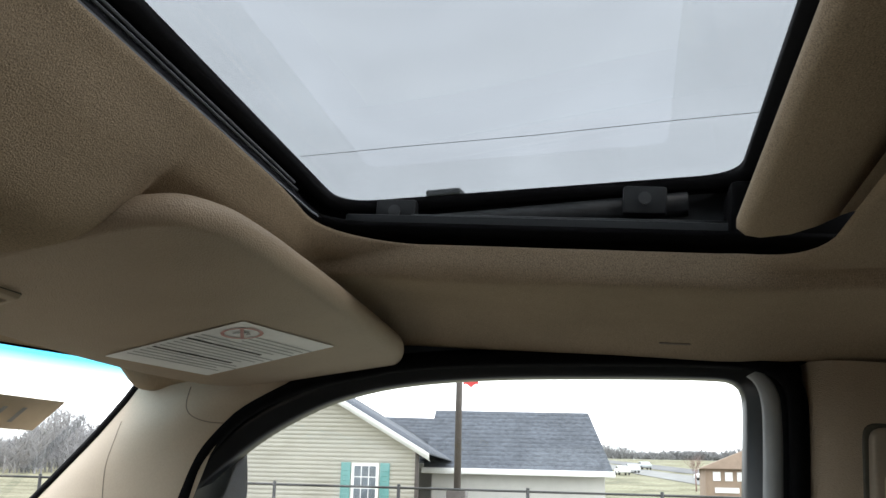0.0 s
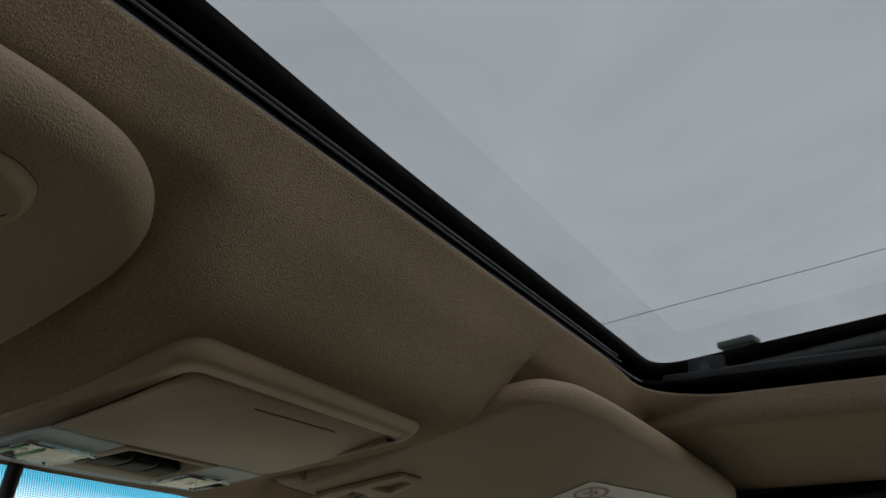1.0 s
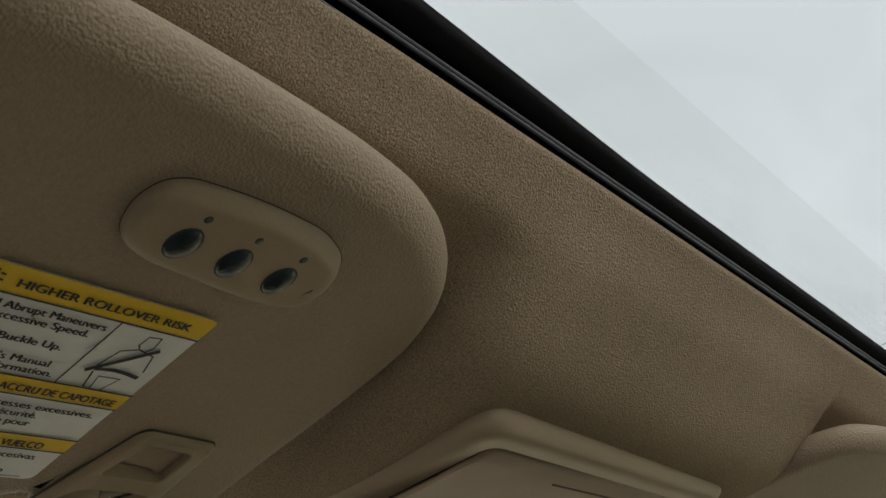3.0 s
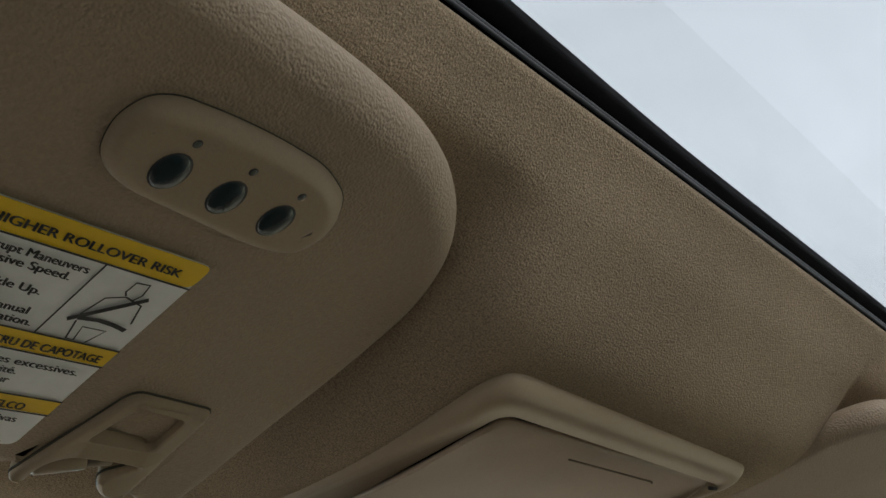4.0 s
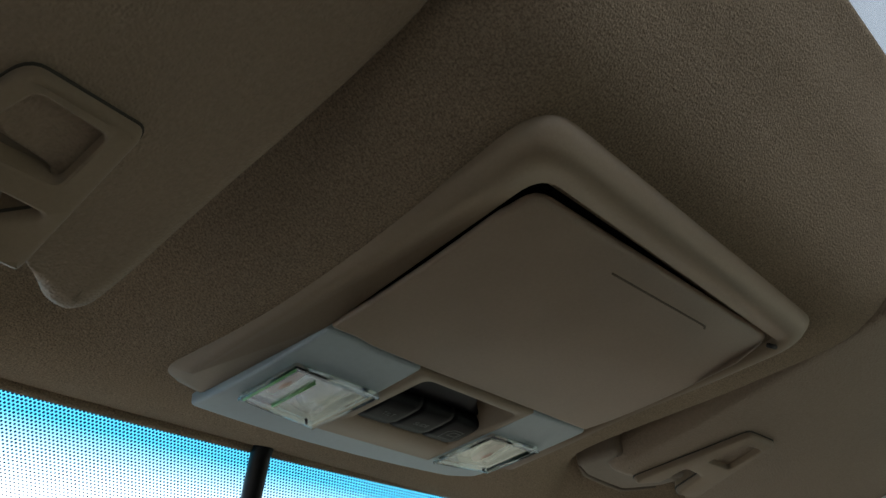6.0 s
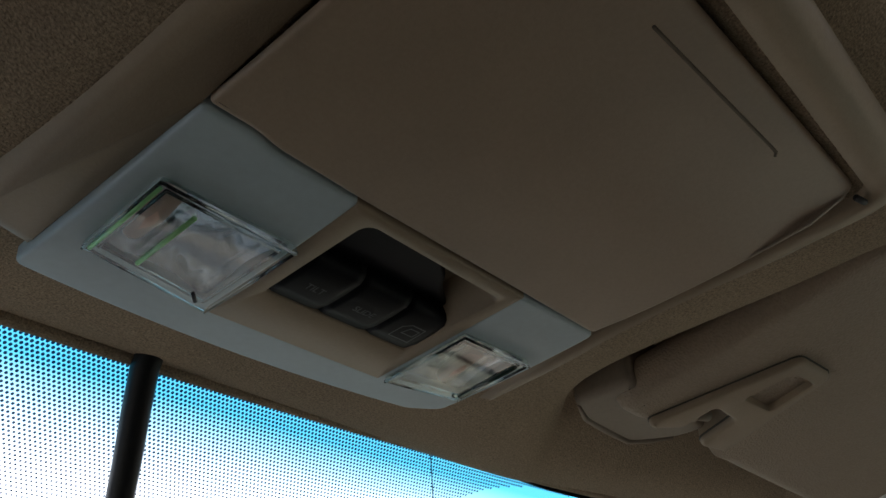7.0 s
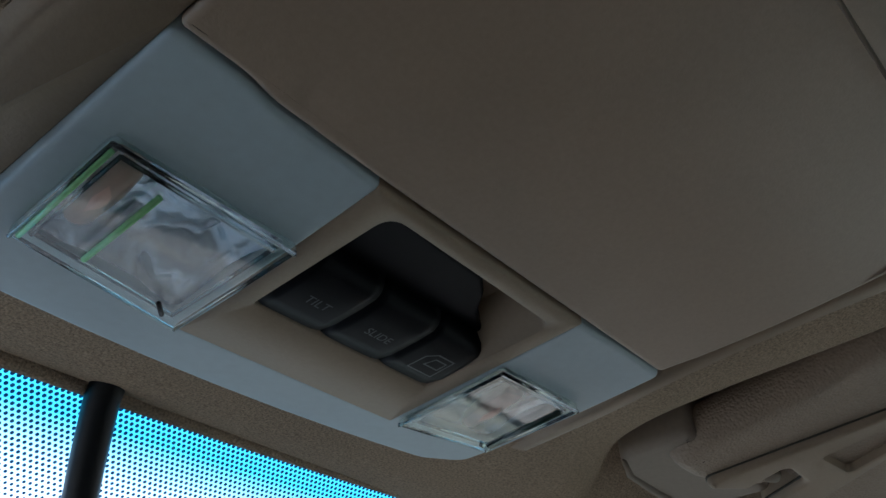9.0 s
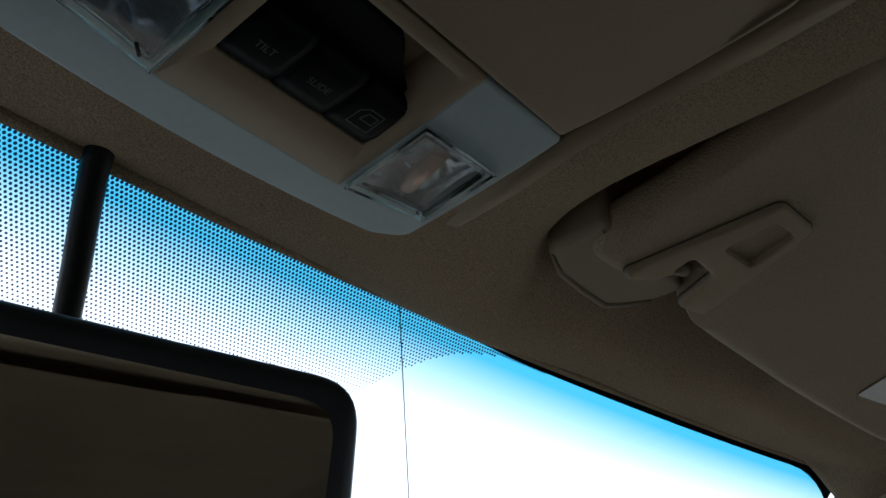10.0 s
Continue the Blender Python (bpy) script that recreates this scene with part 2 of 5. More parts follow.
def holed_pad(outline, hole, zf, thick, r, steps=4):
    """A cushion-edged slab with an opening through its lower face."""
    nrm, bm, rows = inward(outline), bmesh.new(), []
    for k in range(steps + 1):
        a = math.pi / 2 * k / steps
        rows.append([(x + nx * r * (1 - math.sin(a)), y + ny * r * (1 - math.sin(a)), zf(x, y) + r * (1 - math.cos(a))) for (x, y), (nx, ny) in zip(outline, nrm)])
    rows.append([(x, y, zf(x, y) + thick) for x, y in outline])
    bm, vs = rows_mesh(rows, closed=True, bm=bm)
    hin = inward(hole)
    hrows = [[(x - nx * d, y - ny * d, zf(x, y) + h) for (x, y), (nx, ny) in zip(hole, hin)] for d, h in ((0.0012, 0.0), (0.0003, 0.0004), (0.0, 0.0014), (0.0, thick * 0.7))]
    bm, hv = rows_mesh(hrows, closed=True, bm=bm)
    loops = []
    for v in (vs[0], hv[0]):
        for i in range(len(v)):
            e = bm.edges.get((v[i], v[(i + 1) % len(v)]))
            loops.append(e)
    bmesh.ops.triangle_fill(bm, use_beauty=True, use_dissolve=False, edges=loops)
    return bm


def ring(outer, inner, zf, z0, z1, bm=None):
    """A flat frame between two outlines with equally many points, from zf+z0 up to zf+z1."""
    bm = bm or bmesh.new()
    loops = [[bm.verts.new((x, y, zf(x, y) + z)) for x, y in o] for o, z in ((outer, z1), (outer, z0), (inner, z0), (inner, z1))]
    n = len(outer)
    for a, b in zip(loops, loops[1:] + loops[:1]):
        for i in range(n):
            j = (i + 1) % n
            bm.faces.new((a[i], a[j], b[j], b[i]))
    return bm


def tube(path, r, sides=10, bm=None, closed=False, flat=1.0):
    """A round bar along points; r is one number or one a point."""
    bm = bm or bmesh.new()
    pts, rows = [Vector(p) for p in path], []
    side = None
    for i, p in enumerate(pts):
        a = pts[i - 1] if i or closed else p
        b = pts[(i + 1) % len(pts)] if i + 1 < len(pts) or closed else p
        t = (b - a).normalized()
        if side is None:
            side = t.orthogonal().normalized()
        side = (side - t * side.dot(t)).normalized()
        up = t.cross(side)
        ri = r[i] if isinstance(r, (list, tuple)) else r
        rows.append([tuple(p + ri * (math.cos(w) * side + flat * math.sin(w) * up)) for w in (2 * math.pi * k / sides for k in range(sides))])
    if closed:
        rows.append(rows[0])
    bm, vs = rows_mesh(rows, closed=True, bm=bm)
    if not closed:
        bm.faces.new(list(reversed(vs[0])))
        bm.faces.new(vs[-1])
    else:
        bmesh.ops.remove_doubles(bm, verts=bm.verts, dist=1e-6)
    return bm


def box(x0, x1, y0, y1, z0, z1, bevel=0.0, bm=None, seg=2):
    one = bmesh.new()
    bmesh.ops.create_cube(one, size=1)
    for v in one.verts:
        v.co = ((x0 + x1) / 2 + v.co.x * (x1 - x0), (y0 + y1) / 2 + v.co.y * (y1 - y0), (z0 + z1) / 2 + v.co.z * (z1 - z0))
    if bevel:
        bmesh.ops.bevel(one, geom=one.edges[:], offset=bevel, segments=seg, affect="EDGES", profile=0.5)
    if bm is None:
        return one
    tmp = bpy.data.meshes.new("tmp")
    one.to_mesh(tmp)
    bm.from_mesh(tmp)
    bpy.data.meshes.remove(tmp)
    one.free()
    return bm


def step(a, b, x):
    f = min(1.0, max(0.0, (x - a) / (b - a)))
    return f * f * (3 - 2 * f)


def curve_through(table, x):
    """A smooth value between rows of (x, value)."""
    if x <= table[0][0]:
        return table[0][1]
    for i in range(len(table) - 1):
        (x0, y0), (x1, y1) = table[i], table[i + 1]
        if x <= x1:
            a = table[i - 1] if i else table[i]
            b = table[i + 2] if i + 2 < len(table) else table[i + 1]
            m0, m1 = (y1 - a[1]) / (x1 - a[0]), (b[1] - y0) / (b[0] - x0)
            t, h = (x - x0) / (x1 - x0), x1 - x0
            return (2 * t**3 - 3 * t * t + 1) * y0 + (t**3 - 2 * t * t + t) * h * m0 + (3 * t * t - 2 * t**3) * y1 + (t**3 - t * t) * h * m1
    return table[-1][1]


# ---- the car's shell ----
ROOF_X, OPEN_X, OPEN_Y0, OPEN_Y1, LIP = 0.665, 0.412, 0.008, 0.386, 0.018
SIDE = [(0.0, 0.0), (0.412, -0.002), (0.417, -0.0100), (0.423, -0.0140), (0.430, -0.0148), (0.44, -0.0146), (0.50, -0.0125), (0.57, -0.0145), (0.61, -0.020), (0.64, -0.027), (0.665, -0.036), (0.70, -0.05)]
RECESS = [(0.30, 1.798), (0.391, 1.797), (0.41, 1.789), (0.432, 1.779), (0.45, 1.772), (0.50, 1.765), (0.55, 1.758), (0.60, 1.750), (0.635, 1.740), (0.665, 1.725), (0.685, 1.7145), (0.70, 1.7095), (0.72, 1.7080), (0.74, 1.7105), (0.76, 1.712)]
LUMP = [(0.30, 1.798), (0.391, 1.797), (0.41, 1.781), (0.430, 1.758), (0.445, 1.744), (0.46, 1.7355), (0.48, 1.7285), (0.53, 1.7175), (0.60, 1.7080), (0.66, 1.7045), (0.70, 1.7035), (0.72, 1.7050), (0.74, 1.7100), (0.76, 1.712)]
LUMP_EDGE = [(0.385, 0.162), (0.41, 0.170), (0.44, 0.185), (0.47, 0.193), (0.51, 0.186), (0.60, 0.173), (0.645, 0.177), (0.67, 0.194), (0.70, 0.222), (0.72, 0.242)]


def front_y(x):
    """Where the headliner's front edge meets the windscreen."""
    return 0.7365 - 0.055 * x * x - 0.0570 * max(x, -0.3)


def liner_z(x, y):
    """The height of the headliner: raised beside the visors, with a lump in the middle, hollow where the console sits in it."""
    ax = abs(x)
    drop = curve_through(SIDE, ax) * (1 - 0.3 * step(0.35, 0.6, y) - 0.45 * step(0.58, 0.70, y))
    base = curve_through(RECESS, y) + drop - 0.008 * step(0.45, 0.66, ax) * step(0.4, 0.62, y)
    base += 0.006 * step(0.06, -0.05, y) - 0.012 * step(0.33, 0.43, ax) * step(0.55, 0.62, y) * step(0.69, 0.65, y)
    edge = curve_through(LUMP_EDGE, y)
    mid = math.sqrt(max(0.0, 1 - (max(0.0, ax - edge + 0.075) / 0.075) ** 2)) if x > 0 else step(0.184, 0.124, ax)
    hollow = 0.014 * step(0.096, 0.086, ax) * step(0.484, 0.494, y) * step(0.662, 0.652, y)
    z = base + (curve_through(LUMP, y) - base) * mid + hollow
    # beside the mirror, towards the passenger, the front edge rises with the glass
    front = front_y(x)
    return z + (1.7085 + 0.0185 * (x / 0.672) ** 2 - z) * step(front - 0.075, front - 0.003, y) * step(0.22, 0.32, x) * step(0.655, 0.595, x)


def liner_loops():
    n_front, n_side, n_rear = 220, 120, 60
    opening, outer = [], []
    r = 0.075
    def corner_in(x, y):
        cx, cy = OPEN_X - r, None
        ax, sx = abs(x), (1 if x >= 0 else -1)
        for cy, s in ((OPEN_Y1 - r, 1), (OPEN_Y0 + r, -1)):
            if ax > cx and (y - cy) * s > 0:
                d = Vector((ax - cx, y - cy))
                d = d * (r / max(1e-9, max(abs(d.x), abs(d.y)))) * (max(abs(d.x), abs(d.y)) / r)
                q = d.normalized() * min(r, d.length) if d.length > r else d
                big = max(abs(d.x), abs(d.y))
                q = d.normalized() * big
                return sx * (cx + q.x), cy + q.y
        return x, y
    sides = []
    for i in range(n_front):
        f = i / n_front
        sides.append((OPEN_X * (2 * f - 1), OPEN_Y1, ROOF_X * (2 * f - 1), None))
    for i in range(n_side):
        f = i / n_side
        sides.append((OPEN_X, OPEN_Y1 + (OPEN_Y0 - OPEN_Y1) * f, ROOF_X, f))
    for i in range(n_rear):
        f = i / n_rear
        sides.append((OPEN_X * (1 - 2 * f), OPEN_Y0, ROOF_X * (1 - 2 * f), -1))
    for i in range(n_side):
        f = i / n_side
        sides.append((-OPEN_X, OPEN_Y0 + (OPEN_Y1 - OPEN_Y0) * f, -ROOF_X, 1 - f))
    for ox, oy, ex, f in sides:
        opening.append(corner_in(ox, oy))
        if f is None:
            outer.append((ex, front_y(ex)))
        elif f == -1:
            outer.append((ex, -1.75))
        else:
            g = f ** 1.6
            fy = front_y(ex)
            outer.append((ex, fy + (-1.75 - fy) * g))
    return opening, outer


def lip_rise(x, y):
    """How far the edge round the sunroof turns up: most in front, least under the shade."""
    return LIP - 0.013 * step(0.07, 0.012, y) - 0.0058 * step(0.26, 0.39, abs(x)) * step(0.012, 0.07, y)


opening, outer = liner_loops()
rows = []
rows.append([(x, y, liner_z(x, y) + lip_rise(x, y) + 0.001) for x, y in opening])
for k in range(76):
    s = (k / 75) ** 1.25
    row = []
    for (ox, oy), (ex, ey) in zip(opening, outer):
        x, y = ox + (ex - ox) * s, oy + (ey - oy) * s
        d = s * math.hypot(ex - ox, ey - oy)
        row.append((x, y, liner_z(x, y) + (lip_rise(ox, oy) * (1 - d / 0.028) ** 2 if d < 0.028 else 0)))
    rows.append(row)
rows.append([(x, y + 0.004 * (1 if y > 0 else -1), liner_z(x, y) + 0.012) for x, y in outer])
bm, vs = rows_mesh(rows, closed=True)
headliner = tagged(part("headliner", bm, cloth), "beige woven cloth headliner moulded round the sunroof and console", "headliner", kind="structure")

rows = [[(x * f if y < 0.66 else x, y, liner_z(x, y) + h) for x, y in outer] for f, h in ((1.0, 0.010), (1.03, 0.03), (1.10, 0.10))]
bm, _ = rows_mesh(rows, closed=True)
tagged(part("trim_roof", bm, rubber), "black roof edge above the headliner", "trim", kind="structure")


def resample(pts, n):
    pts = [Vector(p) for p in pts]
    length = [0.0]
    for a, b in zip(pts, pts[1:]):
        length.append(length[-1] + (b - a).length)
    out = []
    for k in range(n):
        d, i = length[-1] * k / (n - 1), 0
        while i < len(pts) - 2 and length[i + 1] < d:
            i += 1
        f = (d - length[i]) / max(1e-9, length[i + 1] - length[i])
        out.append(tuple(pts[i].lerp(pts[i + 1], min(1, f))))
    return out


# roof skin with the hole for the sunroof, and the sunroof's tray
def rect_loop(x, y0, y1, r=0.05, n=10):
    return round_poly([(-x, y0), (x, y0), (x, y1), (-x, y1)], r, n)


bm = ring(rect_loop(0.80, -1.9, 0.685, 0.1), rect_loop(0.512, -0.64, 0.452, 0.05), lambda x, y: 1.876 - 0.05 * (x / 0.8) ** 2 - 0.13 * max(0, y - 0.35), 0, 0.006)
roof_panel = tagged(part("roof_panel", bm, grey_paint), "grey painted steel roof with a sunroof opening", "roof", kind="structure")

def glass_z(x, y):
    return 1.857 + (0.390 - y) * 0.098


sunroof = thing("sunroof", (0, 0.2, 1.83), "tinted glass sunroof tilted open in its black frame", "sunroof", kind="structure")
bm = ring(rect_loop(0.50, -0.62, 0.44, 0.05), rect_loop(0.425, -0.60, 0.404, 0.05), lambda x, y: 1.826, 0, 0.005)
tray = part("tray", bm, rubber, sunroof)
bm = ring(rect_loop(0.51, -0.63, 0.45, 0.05), rect_loop(0.50, -0.62, 0.44, 0.05), lambda x, y: glass_z(x, max(-0.02, y)), -0.045, 0.008)
part("tray_wall", bm, rubber, sunroof)
for y, z, w in ((0.407, 1.831, 0.003), (0.415, 1.840, 0.004), (0.428, 1.846, 0.005)):
    part("front_rail", tube([(-0.44, y, z), (0.44, y, z)], w, 8), {1.831: black_plastic, 1.840: rail_sheen, 1.846: rubber}[z], sunroof)


bm = pad(rect_loop(0.470, 0.045, 0.412, 0.04), glass_z, 0.005, 0.002, 2)
glass = part("glass", bm, roof_glass, sunroof, "grey tinted glass panel")
glass.visible_shadow = False
# A faintly darker ring puts the reflection round the glass into its tint.
film = part("border_reflection", ring(rect_loop(0.462, 0.052, 0.406, 0.04), rect_loop(0.372, 0.120, 0.350, 0.012), glass_z, -0.0012, -0.0006), film_glass, glass, "faintly darker border painted as a reflection in the glass")
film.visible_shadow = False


def seal_loop(x, y0, y1, r, sag):
    # the seal's front edge draws back a little on the driver's side
    return round_poly([(-x, y0), (x, y0), (x, y1), (-0.06, y1 - 0.0004), (-0.22, y1 - 0.5 * sag), (-x, y1 - sag)], [r, r, r, 0.05, 0.05, r], 10)


def strip_loop(grow):
    return round_poly([(-OPEN_X - grow, OPEN_Y0), (OPEN_X + grow, OPEN_Y0), (OPEN_X + grow, OPEN_Y1 + grow), (-OPEN_X - grow, OPEN_Y1 + grow)], 0.07, 10)


strip = bmesh.new()
rows_mesh([[(x, y, z - 0.004 * step(0.07, 0.01, y) - 0.004 * step(0.26, 0.40, abs(x))) for x, y in strip_loop(g) if y > OPEN_Y1 - 0.001] for g, z in ((0.003, 1.8215), (0.005, 1.8245), (0.010, 1.8262))], bm=strip)
part("edge_strip", strip, strip_grey, sunroof, "dull grey metal strip along the opening")
part("seal", ring(seal_loop(0.478, 0.030, 0.420, 0.045, 0.004), seal_loop(0.4525, 0.060, 0.397, 0.035, 0.011), glass_z, -0.010, -0.001), rubber, sunroof, "black rubber seal")
# Seal ribs in a lighter grey, which carries the skylight they catch.
for y, z, w in ((0.3915, 1.8275, 0.0010), (0.3945, 1.8335, 0.0012)):
    part("seal_rib", tube([(-0.33 + 0.066 * k, y - 0.00002 * (k - 6) ** 2 * (k < 6), z) for k in range(11)], w, 8), rib_grey, sunroof, "rib along the opening's front, skylight put into its grey")
for s in (-1, 1):
    part("side_rail", box(min(s * 0.432, s * 0.440), max(s * 0.432, s * 0.440), -0.5, 0.385, 1.827, 1.840, 0.002), black_plastic, sunroof)
    part("lifter_arm", tube([(s * 0.460, 0.375, 1.836), (s * 0.460, 0.25, 1.847), (s * 0.460, 0.10, 1.863)], [0.004, 0.006, 0.007], 6, flat=1.6), grey_metal, sunroof)
    part("guide_bar", tube([(s * 0.444, 0.33, 1.842), (s * 0.444, 0.0, 1.843)], 0.002, 6), grey_metal, sunroof)
    for y, z in ((0.345, 1.846), (0.135, 1.862)):
        part("bracket", box(min(s * 0.446, s * 0.458), max(s * 0.446, s * 0.458), y - 0.018, y + 0.018, z - 0.012, z + 0.012, 0.003), black_plastic, sunroof)
        screw = bmesh.new()
        bmesh.ops.create_cone(screw, cap_ends=True, segments=10, radius1=0.0055, radius2=0.004, depth=0.005, matrix=Matrix.Translation((s * 0.444, y, z)) @ Matrix.Rotation(radians(90), 4, "Y"))
        part("screw", screw, grey_metal, sunroof)

    skirt, wall = bmesh.new(), ((0.41, 1.828), (0.41, 1.840), (0.03, 1.8835), (-0.10, 1.8835), (-0.10, 1.828))
    for x in (0.4745, 0.4785):
        skirt.faces.new([skirt.verts.new((s * x, y, z)) for y, z in wall])
    skirt.verts.ensure_lookup_table()
    for k in range(5):
        skirt.faces.new((skirt.verts[k], skirt.verts[(k + 1) % 5], skirt.verts[5 + (k + 1) % 5], skirt.verts[5 + k]))
    part("side_skirt", skirt, grey_metal, sunroof)
    part("end_cap", box(min(s * 0.425, s * 0.50), max(s * 0.425, s * 0.50), -0.30, 0.070, 1.828, 1.874, 0.006), rubber, sunroof)
part("rear_channel", box(-0.50, 0.50, -0.02, 0.040, 1.856, 1.900, 0.004), rubber, sunroof)

# the sliding shade, pushed back
SHADE = [(0.058, 1.832), (0.067, 1.827), (0.072, 1.820), (0.072, 1.813), (0.066, 1.808), (0.056, 1.8065), (0.036, 1.8095), (0.018, 1.816), (0.004, 1.824), (-0.02, 1.832), (-0.05, 1.838), (-0.08, 1.841), (-0.2, 1.843), (-0.46, 1.843), (-0.46, 1.848), (0.03, 1.848)]
shade = thing("sunshade", (0, 0.0, 1.84), "beige padded sliding sunshade pushed back under the roof", "sunshade")
for name, lines, back in (("front_lip", SHADE[:9], SHADE[13:]), ("panel", SHADE[8:13], SHADE[13:14] + [(0.004, 1.848)])):
    rows = []
    for k in range(25):
        x = -0.385 + 0.77 * k / 24
        e = max(0.0, abs(x) - 0.355) / 0.03
        q = 1 - 0.5 * e * e
        rows.append([(x, y - 0.012 * e * e * (y > 0.0), 1.848 + (z - 1.848) * q) for y, z in lines + [p for p in back if name == "panel" or p[0] > 0]])
    bm, vs = rows_mesh(rows, closed=True)
    bm.faces.new(vs[0]), bm.faces.new(list(reversed(vs[-1])))
    part(name, bm, cloth, shade)

# windscreen
def screen(u, d, lift=0.0):
    """A place on the windscreen: u from -1 to 1 across, d metres down from the header."""
    x = u * (0.672 + 0.13 * d)
    y0 = front_y(u * 0.665) + 0.002
    return (x, y0 + 0.725 * d - 0.69 * lift, 1.7105 + 0.0185 * u * u - 0.69 * d - 0.725 * lift)


bm = bmesh.new()
uv = bm.loops.layers.uv.new("down")
grid = [[bm.verts.new(screen(-1 + k / 30, d, 0.0)) for k in range(61)] for d in (-0.02, 0.02, 0.05, 0.1, 0.2, 0.35, 0.55, 0.8)]
for i, d in enumerate((-0.02, 0.02, 0.05, 0.1, 0.2, 0.35, 0.55)):
    nd = (0.02, 0.05, 0.1, 0.2, 0.35, 0.55, 0.8)[i]
    for k in range(60):
        f = bm.faces.new((grid[i][k], grid[i][k + 1], grid[i + 1][k + 1], grid[i + 1][k]))
        for loop, (uu, vv) in zip(f.loops, ((k, d), (k + 1, d), (k + 1, nd), (k, nd))):
            loop[uv].uv = (uu / 60, vv)
windscreen = tagged(part("window_front", bm, screen_glass), "windscreen glass with a blue shade band at its top", "windscreen", kind="structure")
windscreen.visible_shadow = False
# black enamel of the dots: a little daylight comes through it
frit = bpy.data.materials.new("printed_enamel")
frit.use_nodes = True
fn, fl = frit.node_tree.nodes, frit.node_tree.links
thin = fn.new("ShaderNodeBsdfTranslucent")
thin.inputs["Color"].default_value = (0.004, 0.022, 0.050, 1)
both = fn.new("ShaderNodeAddShader")
fn["Principled BSDF"].inputs["Base Color"].default_value = (0.010, 0.014, 0.020, 1)
fn["Principled BSDF"].inputs["Roughness"].default_value = 0.5
fl.new(fn["Principled BSDF"].outputs[0], both.inputs[0])
fl.new(thin.outputs[0], both.inputs[1])
fl.new(both.outputs[0], fn["Material Output"].inputs["Surface"])
# the headliner's rolled edge along the glass
roll_u = [-0.97 + 1.94 * k / 60 for k in range(61)]
tagged(part("trim_header", tube([screen(u, -0.0010, 0.0020) for u in roll_u], [0.0040 - 0.0015 * step(0.35, 0.6, abs(u)) for u in roll_u], 14), cloth), "beige rolled cloth edge along the windscreen", "trim", kind="structure")
# printed black dots round the mirror foot, smaller towards their lower rim
DOTS = [(0.0, 0.113), (0.09, 0.101), (0.13, 0.080), (0.15, 0.068), (0.166, 0.055), (0.185, 0.034), (0.205, 0.0185), (0.219, 0.0125), (0.238, 0.0075), (0.28, 0.0058), (0.31, 0.0035), (0.34, 0.0), (0.62, 0.0)]
DOTS_DRIVER = [(0.0, 0.110), (0.09, 0.106), (0.13, 0.100), (0.18, 0.090), (0.25, 0.070), (0.32, 0.045), (0.40, 0.020), (0.50, 0.0), (0.70, 0.0)]
verts, faces = [], []
pitch = 0.0021
for j in range(80):
    d = 0.002 + j * pitch * 0.866
    for i in range(-330, 331):
        x = (i + 0.5 * (j % 2)) * pitch
        deep = curve_through(DOTS if x > 0 else DOTS_DRIVER, abs(x))
        if d > deep:
            continue
        f = d / max(deep, 0.06)
        r = pitch * (0.405 - 0.285 * f)
        u = x / (0.672 + 0.13 * d)
        a = len(verts)
        for k in range(6):
            w = 2 * math.pi * k / 6
            verts.append(screen(u + r * math.cos(w) / 0.672, d + r * math.sin(w), 0.0012))
        faces.append(tuple(range(a, a + 6)))
me = bpy.data.meshes.new("windscreen_dots")
me.from_pydata(verts, [], faces)
me.materials.append(frit)
dots = new("windscreen_dots", me)
dots.matrix_world = CAR
tagged(dots, "black printed dot pattern on the upper windscreen", "dot pattern", kind="stuff")
part("window_wire", tube([screen((0.158 + 0.845 * d) / (0.672 + 0.13 * d), d, 0.0015) for d in (0.001, 0.02, 0.04, 0.07, 0.11, 0.18, 0.28, 0.40)], 0.0003, 5), grey_metal)
tagged(bpy.data.objects["window_wire"], "thin dark aerial wire down the windscreen", "wire", kind="structure")
bm = bmesh.new()
edge = [screen(-1 + k / 40, 0.0, 0.0016) for k in range(81)]
low = [screen(-1 + k / 40, 0.0016 + 0.0040 * step(10, 16, k - 40) + 0.022 * max(0.0, (k - 75) / 5) ** 2, 0.0016) for k in range(81)]
rows_mesh([edge, low], bm=bm)
tagged(part("trim_front", bm, rubber), "black printed border along the windscreen top", "trim", kind="structure")

# sides: pillars, door frames, panels
WINDOW = [(0.665, 1.2), (0.65, 1.48), (0.617, 1.584), (0.584, 1.618), (0.542, 1.655), (0.498, 1.683), (0.458, 1.703), (0.395, 1.722), (0.294, 1.736), (0.149, 1.745), (0.055, 1.749), (0.038, 1.747), (0.03, 1.738), (0.028, 1.72), (0.029, 1.6), (0.031, 1.2)]
SEAL = [(0.645, 1.2), (0.63, 1.48), (0.611, 1.584), (0.598, 1.635), (0.558, 1.684), (0.489, 1.719), (0.426, 1.734), (0.377, 1.746), (0.267, 1.757), (0.125, 1.765), (0.035, 1.768), (0.005, 1.763), (-0.012, 1.752), (-0.021, 1.728), (-0.021, 1.6), (-0.021, 1.2)]
SCREEN_SIDE = [(0.672, 0.640, 1.745), (0.665, 0.668, 1.716), (0.685, 0.70, 1.684), (0.70, 0.742, 1.640), (0.72, 0.822, 1.560), (0.75, 0.98, 1.41), (0.77, 1.15, 1.25)]
